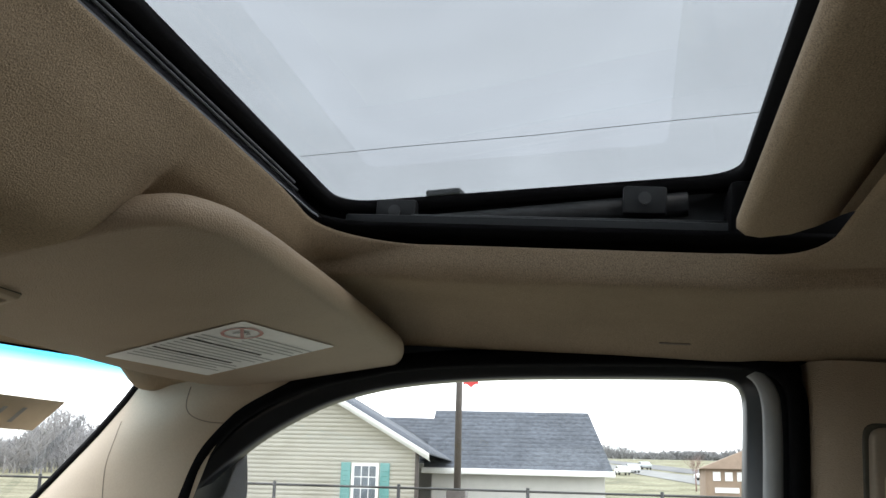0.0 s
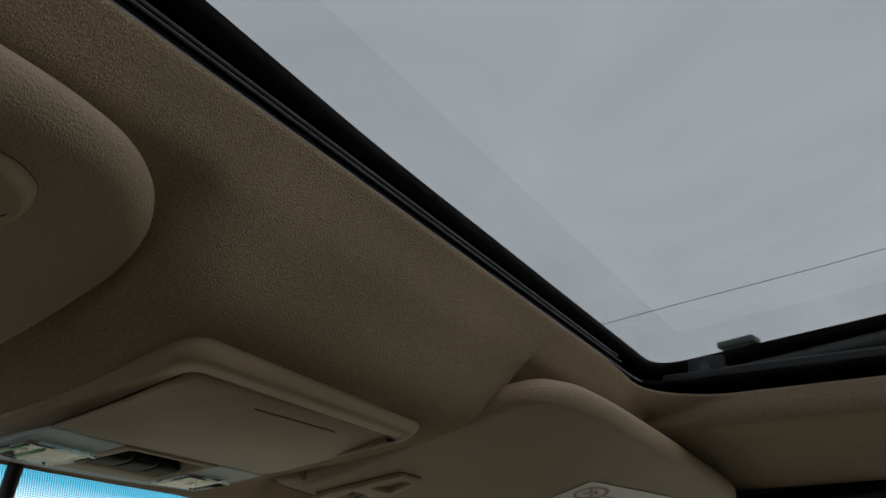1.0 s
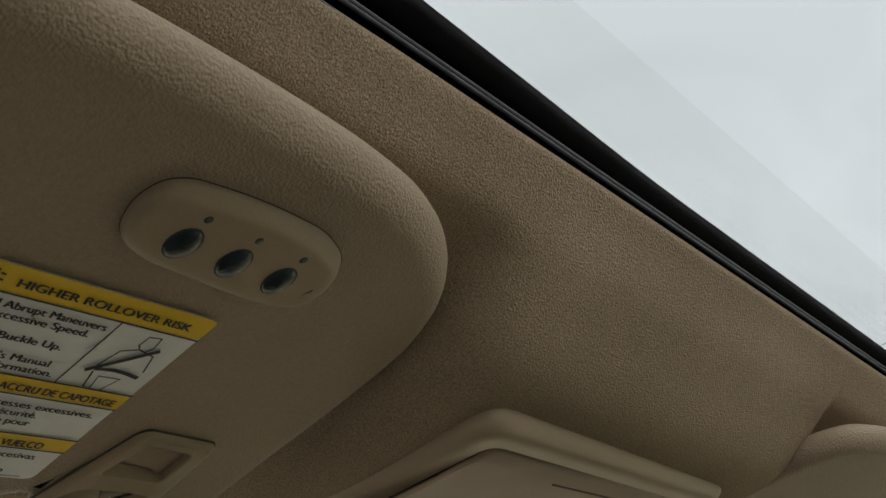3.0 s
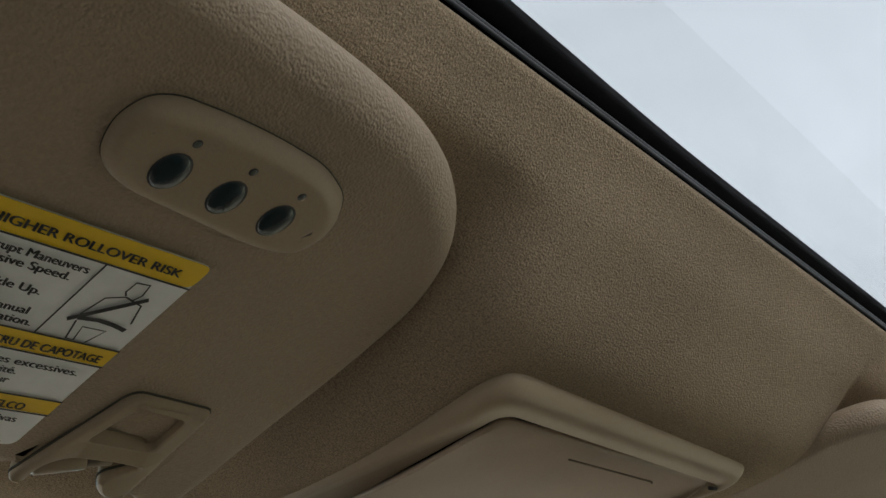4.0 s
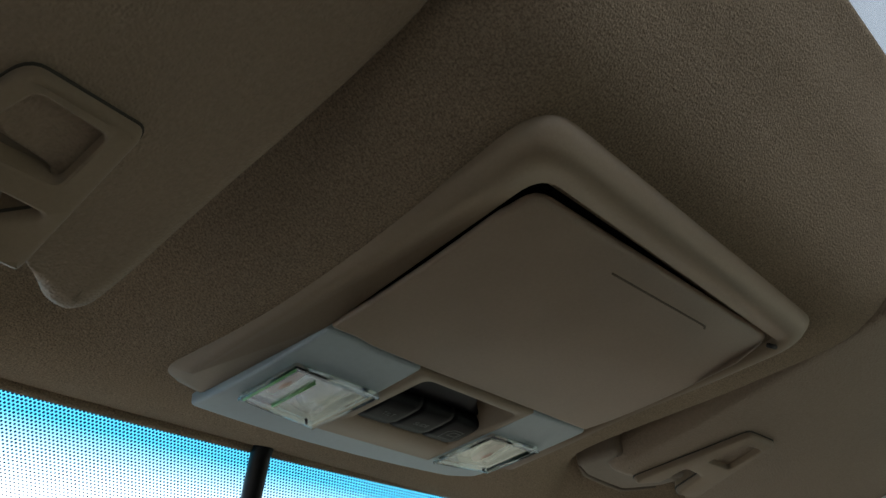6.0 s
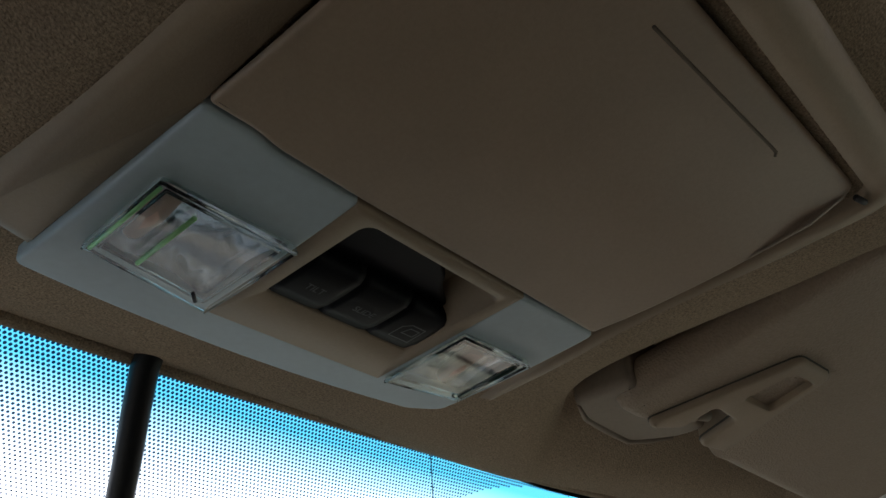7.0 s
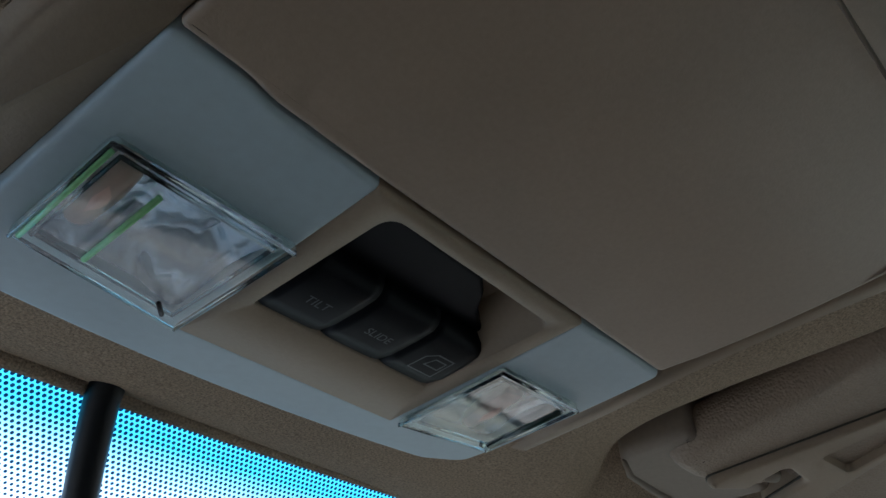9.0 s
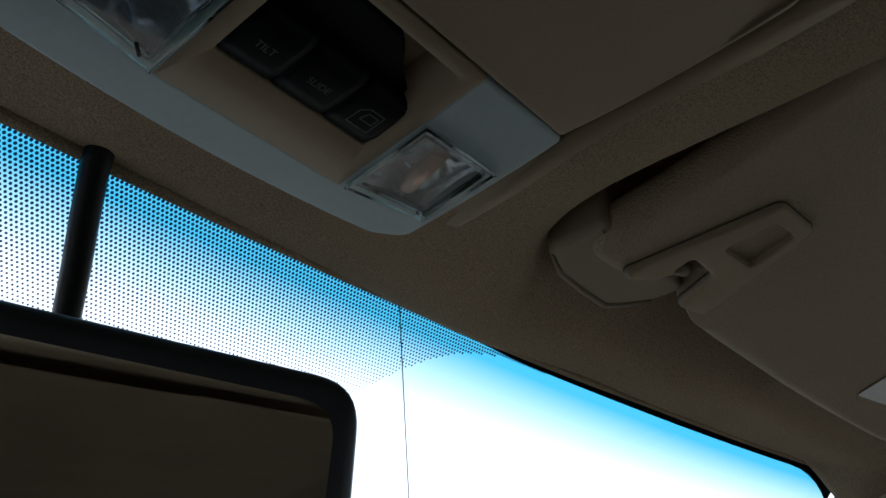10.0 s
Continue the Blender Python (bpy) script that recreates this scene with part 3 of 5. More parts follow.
DOOR_SIDE = [(0.672, 0.46, 1.750), (0.665, 0.50, 1.716), (0.668, 0.548, 1.684), (0.668, 0.583, 1.640), (0.668, 0.604, 1.565), (0.675, 0.622, 1.41), (0.69, 0.65, 1.25)]


def eased(pts, times=3):
    """The same line with its corners cut."""
    for _ in range(times):
        cut = [pts[0]]
        for (a, b), (c, d) in zip(pts, pts[1:]):
            cut += [(a * 0.75 + c * 0.25, b * 0.75 + d * 0.25), (a * 0.25 + c * 0.75, b * 0.25 + d * 0.75)]
        pts = cut + [pts[-1]]
    return pts


def car_side(s, name):
    w, e = resample(eased(WINDOW), 220), resample(eased(SEAL), 220)
    door = thing("door_" + name, (s * 0.70, 0.3, 0.6), "closed front door with a black window frame", "car door", kind="structure")
    rows = [[(s * x, e[i][0] + (w[i][0] - e[i][0]) * f, e[i][1] + (w[i][1] - e[i][1]) * f) for i in range(220)] for x, f in ((0.735, -3.2), (0.725, -1.2), (0.700, -0.5), (0.690, 0.0), (0.682, 0.12), (0.684, 0.45), (0.690, 0.62), (0.692, 0.90), (0.700, 1.0), (0.715, 1.0))]
    bm, _ = rows_mesh(rows)
    part("window_frame", bm, frame_gloss, door)
    grey = [[(s * x, e[i][0] + (w[i][0] - e[i][0]) * f, e[i][1] + (w[i][1] - e[i][1]) * f) for i in range(220) if e[i][0] < 0.012] for x, f in ((0.683, 0.28), (0.677, 0.34), (0.677, 0.60), (0.685, 0.66))]
    bm, _ = rows_mesh(grey)
    part("frame_strip", bm, grey_paint, door, "light grey painted strip")
    bm = tube([(s * 0.672, y, z) for y, z in e], 0.010, 8)
    tagged(part("trim_seal_" + name, bm, rubber), "black rubber door seal", "seal", kind="structure")
    bm = bmesh.new()
    bm.faces.new([bm.verts.new((s * 0.708, y, z)) for y, z in w])
    # The driver's window is out of view; its tint dims light from the left.
    pane_ob = part("pane", bm, door_glass if s > 0 else left_dim_glass, door, "clear door window" if s > 0 else "unseen door window tinted to cut light")
    pane_ob.visible_shadow = s < 0
    part("panel", box(min(s * 0.66, s * 0.74), max(s * 0.66, s * 0.74), -0.03, 1.2, 0.45, 1.21, 0.01), panel_mat, door)
    # front pillar
    a, b = resample(SCREEN_SIDE, 40), resample(DOOR_SIDE, 40)
    rows = []
    for k in range(15):
        f = k / 14
        bulge = 0.030 * math.sin(math.pi * f) ** 0.8
        rows.append([(s * (a[i][0] + (b[i][0] - a[i][0]) * f - bulge * (0.5 + 0.5 * min(1, i / 8))), a[i][1] + (b[i][1] - a[i][1]) * f, a[i][2] + (b[i][2] - a[i][2]) * f) for i in range(40)])
    bm, _ = rows_mesh(rows)
    pillar = tagged(part("pillar_front_" + name, bm, trim_mat), "beige plastic front pillar trim with fine seams", "pillar trim", kind="structure")
    pillar["base"] = (0, 0, 0)
    def on_pillar(i, k):
        a, b = int(i), int(k)
        p = Vector(rows[b][a]).lerp(Vector(rows[b][a + 1]), i - a)
        return p.lerp(Vector(rows[b + 1][a]).lerp(Vector(rows[b + 1][a + 1]), i - a), k - b)
    for (i0, k0), (im, km), (i1, k1) in (((7, 2), (12, 6.5), (20, 10.5)), ((4, 6), (8.5, 9), (9, 13.5))):
        line = [on_pillar(*((1 - f) ** 2 * Vector((i0, k0)) + 2 * f * (1 - f) * Vector((im, km)) + f * f * Vector((i1, k1)))) for f in (q / 15 for q in range(16))]
        part("seam", tube(line, 0.00055, 6), seam_mat, pillar)
    bm = tube([(s * (x + 0.006), y + 0.004, z + 0.002) for x, y, z in a], 0.006, 6)
    tagged(part("trim_screen_" + name, bm, rubber), "black windscreen edge seal", "seal", kind="structure")
    # centre pillar
    rows = []
    for y, x in ((-0.024, 0.74), (-0.030, 0.668), (-0.046, 0.655), (-0.07, 0.650), (-0.14, 0.650), (-0.19, 0.655), (-0.20, 0.69)):
        rows.append([(s * (x + 0.02 * step(1.70, 1.2, z)), y, z) for z in (1.768, 1.752, 1.70, 1.6, 1.45, 1.2, 0.9, 0.45)])
    bm, _ = rows_mesh(rows)
    tagged(part("pillar_middle_" + name, bm, vinyl), "beige plastic centre pillar trim", "pillar trim", kind="structure")
    tagged(part("pillar_body_" + name, box(min(s * 0.715, s * 0.75), max(s * 0.715, s * 0.75), -0.22, 0.020, 0.45, 1.80), rubber), "black body pillar behind the trim", "pillar", kind="structure")
    # rear side: a wall with its window
    outline = round_poly([(-0.22, 1.20), (-0.22, 1.745), (-1.45, 1.745), (-1.55, 1.20)], 0.05, 6)
    big = round_poly([(-0.19, 0.45), (-0.19, 1.79), (-1.76, 1.79), (-1.76, 0.45)], 0.001, 6)
    bm = bmesh.new()
    va, vb = [[bm.verts.new((s * 0.68, y, z)) for y, z in o] for o in (outline, big)]
    vc = [bm.verts.new((s * 0.72, y, z)) for y, z in outline]
    for i in range(len(va)):
        j = (i + 1) % len(va)
        bm.faces.new((va[i], va[j], vb[j], vb[i]))
        bm.faces.new((va[i], va[j], vc[j], vc[i]))
    tagged(part("wall_rear_" + name, bm, plastic), "beige rear side panel with a window opening", "side panel", kind="structure")
    bm = bmesh.new()
    bm.faces.new([bm.verts.new((s * 0.70, y, z)) for y, z in outline])
    # Out of view too: the left one is nearly dark to block light.
    rear_pane = tagged(part("window_rear_" + name, bm, pane_dark if s > 0 else rear_left_dim_glass), "unseen tinted rear side window", "window", kind="structure")
    rear_pane.visible_shadow = s < 0


frame_gloss = material("glossy_black_frame", (0.010, 0.012, 0.015), 0.30, spec=0.55, vary=0.15, scale=60)
# Dark brown with the shade of gaps and contact edges put into it.
notch_mat = material("shaded_gap", (0.06, 0.055, 0.04), 0.7, vary=0.1, scale=300)
seam_mat = material("shaded_seam", (0.18, 0.145, 0.11), 0.7, vary=0.1, scale=300)
panel_mat = material("door_panel", (0.12, 0.095, 0.07), 0.7, vary=0.06, scale=200, bump=0.2, bump_scale=700)
# Two tints made up for the left windows, to cut the light there.
left_dim_glass = pane("left_dim_glass", (0.50, 0.53, 0.51), 0.8)
rear_left_dim_glass = pane("rear_left_dim_glass", (0.10, 0.11, 0.11), 0.8)
pane_dark = pane("tinted_glass", (0.45, 0.48, 0.47), 0.8)
car_side(1, "right")
car_side(-1, "left")

tagged(part("floor", box(-0.75, 0.75, -1.8, 1.3, -0.20, 0.45), material("floor_carpet", (0.07, 0.06, 0.045), 0.95, vary=0.2, scale=90, bump=0.5, bump_scale=500)), "beige carpeted car floor", "floor", kind="structure")
tagged(part("wall_dash", box(-0.75, 0.75, 0.95, 1.3, 0.45, 1.16, 0.04), material("dash_plastic", (0.30, 0.25, 0.19), 0.7, vary=0.1, scale=200, bump=0.2, bump_scale=600)), "tan plastic dashboard", "dashboard", kind="structure")
bm = bmesh.new()
for q in (((-0.7, -1.76, 0.45), (0.7, -1.76, 0.45), (0.7, -1.76, 1.25), (-0.7, -1.76, 1.25)), ((-0.7, -1.76, 1.68), (0.7, -1.76, 1.68), (0.7, -1.76, 1.80), (-0.7, -1.76, 1.80))):
    bm.faces.new([bm.verts.new(p) for p in q])
tagged(part("wall_rear", bm, plastic), "beige tailgate panel with a window opening", "tailgate", kind="structure")
bm = bmesh.new()
bm.faces.new([bm.verts.new(p) for p in ((-0.7, -1.77, 1.25), (0.7, -1.77, 1.25), (0.7, -1.77, 1.68), (-0.7, -1.77, 1.68))])
back_pane = tagged(part("window_rear", bm, door_glass), "clear rear window", "window", kind="structure")
back_pane.visible_shadow = False


# ---- sun visors ----
# From below, driver's side and passenger's side, as distances from the car's middle: the pad, the clip frame and its window.
PAD = {
    -1: [(0.62, 0.366), (0.39, 0.372), (0.347, 0.377), (0.30, 0.384), (0.262, 0.391), (0.229, 0.400), (0.204, 0.412), (0.184, 0.427), (0.169, 0.446), (0.161, 0.472), (0.164, 0.511), (0.172, 0.56), (0.177, 0.60), (0.181, 0.618), (0.191, 0.6245), (0.204, 0.621), (0.221, 0.602), (0.229, 0.588), (0.2345, 0.566), (0.2605, 0.561), (0.270, 0.585), (0.290, 0.590), (0.40, 0.594), (0.57, 0.588), (0.655, 0.565), (0.695, 0.47), (0.680, 0.385)],
    1: [(0.62, 0.368), (0.40, 0.371), (0.262, 0.377), (0.208, 0.383), (0.172, 0.400), (0.163, 0.428), (0.172, 0.51), (0.177, 0.58), (0.1765, 0.619), (0.185, 0.6348), (0.212, 0.6335), (0.226, 0.618), (0.2235, 0.600), (0.2415, 0.599), (0.250, 0.619), (0.272, 0.626), (0.297, 0.629), (0.41, 0.622), (0.544, 0.607), (0.655, 0.575), (0.695, 0.47), (0.680, 0.385)],
}
PAD_ROUND = {-1: [0.03] + [0.05] * 12 + [0.012, 0.012, 0.012, 0.004, 0.003, 0.003, 0.003, 0.003, 0.01, 0.05, 0.05, 0.04, 0.05, 0.02], 1: [0.03, 0.1, 0.04, 0.03, 0.03, 0.03, 0.05, 0.05, 0.02, 0.012, 0.01, 0.003, 0.003, 0.003, 0.003, 0.01, 0.02, 0.05, 0.05, 0.04, 0.05, 0.02]}
CLIP = {
    -1: [(0.2568, 0.5330), (0.2160, 0.5413), (0.2192, 0.5995), (0.2340, 0.5955), (0.2405, 0.5845), (0.2262, 0.5762), (0.2400, 0.5726), (0.2600, 0.5698), (0.2668, 0.5745), (0.2700, 0.5872), (0.2772, 0.5852)],
    1: [(0.2208, 0.5512), (0.2516, 0.5480), (0.2715, 0.6165), (0.2515, 0.6215), (0.2480, 0.6190), (0.2424, 0.5978), (0.2222, 0.5980), (0.2246, 0.6172), (0.2085, 0.6280), (0.2040, 0.6255)],
}
CLIP_ROUND = {-1: [0.006, 0.004, 0.004, 0.006, 0.004, 0.002, 0.003, 0.005, 0.004, 0.003, 0.003], 1: [0.005, 0.004, 0.006, 0.005, 0.003, 0.003, 0.003, 0.004, 0.003, 0.003]}
WINDOW_IN_CLIP = {-1: [(0.2505, 0.5385), (0.2258, 0.5447), (0.2282, 0.5655), (0.2597, 0.5595)], 1: [(0.2292, 0.5586), (0.2480, 0.5562), (0.2525, 0.5820), (0.2276, 0.5850)]}
PIN = {-1: ((0.2690, 0.5815), (0.2505, 0.5775), (0.2400, 0.5760)), 1: ((0.2110, 0.6190), (0.2245, 0.6105), (0.2330, 0.6070))}


def visor_outline(s):
    """The visor from below, cut back at the front edge where its clip sits."""
    pts = dense(round_poly(PAD[s], PAD_ROUND[s], 6), 0.02)
    return [(s * (x + 0.003 * nx * (s < 0)), y + 0.003 * ny * (s < 0)) for (x, y), (nx, ny) in zip(pts, inward(pts))]


def visor(s, zf, label):
    root = thing("sun_visor", (s * 0.43, 0.5, zf(s * 0.43, 0.5)), label, "sun visor", "sun visors")
    mid = WINDOW_IN_CLIP[s][2]
    part("pad", pad(visor_outline(s), zf, 0.020, 0.0098, 6, lambda x, y: 1 - 0.85 * step(0.045, 0.022, math.hypot(abs(x) - mid[0] - 0.012, y - mid[1] - 0.022)), True), vinyl, root)
    o = [(s * x, y) for x, y in dense(round_poly(CLIP[s], CLIP_ROUND[s], 5), 0.003)]
    hole = [(s * x, y) for x, y in round_poly(WINDOW_IN_CLIP[s], 0.003, 4)]
    clip = part("clip_frame", holed_pad(o, hole, lambda x, y: zf(x, y) - 0.0040, 0.012, 0.0028), plastic, root, "moulded beige clip frame")
    # The recess floor's shade is put into its darker plastic.
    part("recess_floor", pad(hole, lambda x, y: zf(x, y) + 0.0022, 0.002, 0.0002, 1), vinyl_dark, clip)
    (ax, ay), (bx, by), (ex, ey) = PIN[s]
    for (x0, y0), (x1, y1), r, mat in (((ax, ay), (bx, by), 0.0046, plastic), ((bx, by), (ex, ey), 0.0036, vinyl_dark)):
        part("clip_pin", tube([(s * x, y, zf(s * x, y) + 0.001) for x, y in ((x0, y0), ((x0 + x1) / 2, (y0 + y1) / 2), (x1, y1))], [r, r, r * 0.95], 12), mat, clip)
    # A dark tube round the clip stands in for its contact shade.
    part("shade_line", tube([(x, y, zf(x, y) - 0.0001) for x, y in o], 0.0006, 6, closed=True), notch_mat, root, "thin dark line of contact shade")
    return root


# Plastic darkened as if shaded, for recess floors, pin ends and visor hook.
vinyl_dark = material("shaded_clip_plastic", (0.25, 0.205, 0.155), 0.6, spec=0.3, vary=0.05, scale=400, bump=0.1, bump_scale=1500, dist=0.0002)


def left_z(x, y):
    return 0.1751 * x - 0.3977 * y + 1.965


def right_z(x, y):
    return -0.042 * x - 0.206 * y + 1.848


driver_visor = visor(-1, left_z, "beige vinyl sun visor with remote buttons and warning label")
passenger_visor = visor(1, right_z, "beige vinyl sun visor with airbag label, folded up")

# hook in the headliner that holds the passenger visor's inner end
o = round_poly([(0.172, 0.616), (0.250, 0.614), (0.2535, 0.634), (0.244, 0.659), (0.198, 0.660), (0.178, 0.651)], 0.006, 4)
bm = pad(o, lambda x, y: right_z(x, y) + 0.0090 + 0.25 * (y - 0.64), 0.034, 0.004, 4)
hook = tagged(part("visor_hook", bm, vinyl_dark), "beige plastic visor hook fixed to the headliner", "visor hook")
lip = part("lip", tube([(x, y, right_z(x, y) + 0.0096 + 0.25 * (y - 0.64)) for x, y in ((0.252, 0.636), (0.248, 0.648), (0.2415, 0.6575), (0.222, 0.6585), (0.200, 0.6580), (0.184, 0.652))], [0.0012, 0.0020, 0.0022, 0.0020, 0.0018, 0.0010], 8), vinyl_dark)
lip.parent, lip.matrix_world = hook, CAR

# remote transmitter in the driver's visor
mod = dense(round_poly([(-0.3315, 0.437), (-0.3340, 0.4235), (-0.3300, 0.4145), (-0.322, 0.4115), (-0.304, 0.4122), (-0.286, 0.4142), (-0.263, 0.4185), (-0.2470, 0.4272), (-0.2415, 0.4375), (-0.2422, 0.4460), (-0.2470, 0.4530), (-0.256, 0.4548), (-0.271, 0.4535), (-0.2953, 0.4487), (-0.3193, 0.4438)], 0.0075, 6), 0.003)
remote = part("remote_panel", pad(mod, lambda x, y: left_z(x, y) - 0.0052, 0.018, 0.0055, 8, None, True), plastic, driver_visor, "beige oval panel with three round buttons")
# The shading at the panel's edge, drawn as a thin dark tube.
part("shade_line", tube([(x, y, left_z(x, y) - 0.0001) for x, y in mod], 0.00028, 6, closed=True), notch_mat, driver_visor, "thin dark line of contact shade")
for bx, by, lx, ly in ((-0.3110, 0.4313, -0.3097, 0.4201), (-0.2888, 0.4351, -0.2873, 0.4238), (-0.2667, 0.4389, -0.2652, 0.4276)):
    def dome(cx, cy, rx, ry, out, rise, z0):
        bm = bmesh.new()
        loops = []
        for k in range(9):
            a = math.pi / 2 * k / 8.4
            loops.append([(cx + rx * math.cos(a) * math.cos(w), cy + ry * math.cos(a) * math.sin(w), left_z(cx + rx * math.cos(a) * math.cos(w), cy + ry * math.cos(a) * math.sin(w)) - z0 - rise * math.sin(a)) for w in (2 * math.pi * i / 20 for i in range(20))])
        rows_mesh(loops, closed=True, bm=bm)
        bm.verts.ensure_lookup_table()
        bm.faces.new(bm.verts[-20:])
        return bm
    part("button_rim", dome(bx, by, 0.0061, 0.0070, 0, 0.0003, 0.0052), ink, remote)
    part("button", dome(bx, by, 0.0056, 0.0065, 0, 0.0017, 0.0053), teal_button, remote, "dark teal push button")
    part("indicator_rim", dome(lx, ly, 0.0015, 0.0015, 0, 0.0003, 0.0052), ink, remote)
    part("indicator", dome(lx, ly, 0.0011, 0.0011, 0, 0.0004, 0.0054), led_mat, remote)


# ---- labels ----
def turned(x, y):
    """A place of the label's own drawing, moved to where the label sticks on the visor."""
    a, b = x - LAB[0], SQUEEZE * (y - LAB[1])
    return AT[0] + a * math.cos(TWIST) - b * math.sin(TWIST), AT[1] + a * math.sin(TWIST) + b * math.cos(TWIST)


def sheet(x0, x1, y0, y1, zf, out, mat, name, parent, label="", r=0.0, skew=0.0):
    """A thin printed area on an underside; skew shifts x with y, as the label lies a little turned."""
    pts = round_poly([(x0, y0), (x1, y0), (x1, y1), (x0, y1)], max(r, 0.0001), 4 if r else 1)
    pts = [turned(x, y) for x, y in pts]
    bm = bmesh.new()
    bm.faces.new([bm.verts.new((x, y, zf(x, y) - out)) for x, y in pts])
    return part(name, bm, mat, parent, label)


def words(text, x, y, size, zf, out, parent, name="text", align="LEFT", shear_by=0.0, bold=0.0, mat=None, squeeze=1.0, width=0.0):
    """Lettering on the underside of a visor, read from below."""
    cu = bpy.data.curves.new(name, "FONT")
    cu.body, cu.size, cu.align_x, cu.shear = text, size, align, shear_by
    tmp = bpy.data.objects.new(name, cu)
    me = bpy.data.meshes.new_from_object(tmp)
    bpy.data.objects.remove(tmp)
    if width:
        squeeze = width / max(1e-6, max(v.co.x for v in me.vertices) - min(v.co.x for v in me.vertices))
    for v in me.vertices:
        qx, qy = turned(x + v.co.x * squeeze, y - v.co.y)
        v.co = Vector((qx, qy, zf(qx, qy) - out)) - Vector(parent["base"])
    if bold:
        bm = bmesh.new()
        bm.from_mesh(me)
        bm.from_mesh(me)
        bm.verts.ensure_lookup_table()
        for v in bm.verts[len(bm.verts) // 2:]:
            v.co += Vector((bold, 0.0, -0.0001))
        bm.to_mesh(me)
        bm.free()
    me.materials.append(mat or ink)
    ob = new(name, me)
    ob.parent = parent
    ob["base"] = tuple(parent["base"])
    return ob


# The warning label: right edge near x = -0.281, yellow bands with white fields between.
LAB, AT, TWIST, SQUEEZE = (-0.281, 0.4655), (-0.2700, 0.4675), radians(8), 0.925
LX0, LX1 = -0.418, -0.281
warning = sheet(LX0, LX1, 0.4655, 0.5745, left_z, 0.0009, paper_white, "warning_label", driver_visor, "white and yellow rollover warning label", 0.004)
for y0, y1 in ((0.4656, 0.4774), (0.5142, 0.5236), (0.5457, 0.5540)):
    sheet(LX0, LX1, y0, y1, left_z, 0.0013, label_yellow, "yellow_band", warning, "yellow heading band", 0.0035 if y0 < 0.47 else 0.0)
for y in (0.4775, 0.5141, 0.5237, 0.5456, 0.5541):
    sheet(LX0, LX1, y - 0.0004, y + 0.0004, left_z, 0.0016, ink, "rule", warning)
sheet(-0.3148, -0.3141, 0.4775, 0.514, left_z, 0.0016, ink, "rule", warning)
LEAN = -0.16
words("WARNING:", -0.4115, 0.4728, 0.0074, left_z, 0.0017, warning, bold=0.0006, shear_by=LEAN, width=0.0500)
words("HIGHER ROLLOVER RISK", -0.3575, 0.4737, 0.0052, left_z, 0.0017, warning, bold=0.0004, shear_by=LEAN, width=0.0685)
for line, x, y, wide in (
        ("Avoid Abrupt Maneuvers", -0.3174, 0.4834, 0.0505), ("and Excessive Speed.", -0.3207, 0.4882, 0.0460), ("Always Buckle Up.", -0.3245, 0.4973, 0.0400), ("See Owner's Manual", -0.3222, 0.5066, 0.0435), ("For Further Information.", -0.3180, 0.5114, 0.0520),
        ("RISQUE ACCRU DE CAPOTAGE", -0.2845, 0.5216, 0.0630), ("les vitesses excessives.", -0.2868, 0.5302, 0.0505), ("de s\u00e9curit\u00e9.", -0.3070, 0.5350, 0.0235), ("laire pour", -0.3068, 0.5400, 0.0195), ("ents.", -0.3150, 0.5440, 0.0092),
        ("DE VUELCO", -0.2922, 0.5527, 0.0238), ("excesivas", -0.2902, 0.5598, 0.0190), ("idad", -0.3030, 0.5650, 0.0080), ("uario", -0.2970, 0.5698, 0.0100)):
    words(line, x, y, 0.0054 if line.isupper() else 0.0049, left_z, 0.0017, warning, align="RIGHT", bold=0.0004, shear_by=LEAN, width=wide)
sheet(-0.3040, -0.2875, 0.5716, 0.5724, left_z, 0.0016, ink_grey, "bar", warning)
# the drawing of a belted seat, as plain strokes
def stroke(pts, w, parent, zf, out=0.0017, name="stroke", mat=None):
    bm = bmesh.new()
    pts = [turned(x, y) for x, y in pts]
    vs = []
    for i, p in enumerate(pts):
        a, b = pts[max(0, i - 1)], pts[min(len(pts) - 1, i + 1)]
        d = Vector((b[0] - a[0], b[1] - a[1])).normalized() * w / 2
        vs.append([bm.verts.new((x, y, zf(x, y) - out)) for x, y in ((p[0] - d.y, p[1] + d.x), (p[0] + d.y, p[1] - d.x))])
    for (a, b), (c, e) in zip(vs, vs[1:]):
        bm.faces.new((a, b, e, c))
    return part(name, bm, mat or ink, parent)


stroke([(-0.3093, 0.5044), (-0.2905, 0.4869)], 0.0020, warning, left_z)
stroke([(-0.3063, 0.5027), (-0.2990, 0.5016), (-0.2930, 0.5021), (-0.2872, 0.5034)], 0.0018, warning, left_z)
stroke([(-0.3069, 0.5008), (-0.3045, 0.4912), (-0.2985, 0.4884), (-0.2954, 0.4893), (-0.2908, 0.4905), (-0.2877, 0.4997)], 0.0007, warning, left_z)
stroke([(-0.2990, 0.4880), (-0.3004, 0.4862), (-0.3000, 0.4812), (-0.2950, 0.4806), (-0.2940, 0.4860), (-0.2954, 0.4890)], 0.0007, warning, left_z)
stroke([(-0.3060, 0.5040), (-0.3035, 0.5130), (-0.3005, 0.5132), (-0.3020, 0.5062), (-0.2931, 0.5058), (-0.2960, 0.5132)], 0.0007, warning, left_z)

# the airbag label on the other visor: too small to read, so plain lines
LAB, AT, TWIST, SQUEEZE = (0.4875, 0.5028), (0.4870, 0.5038), radians(-15), 1.0
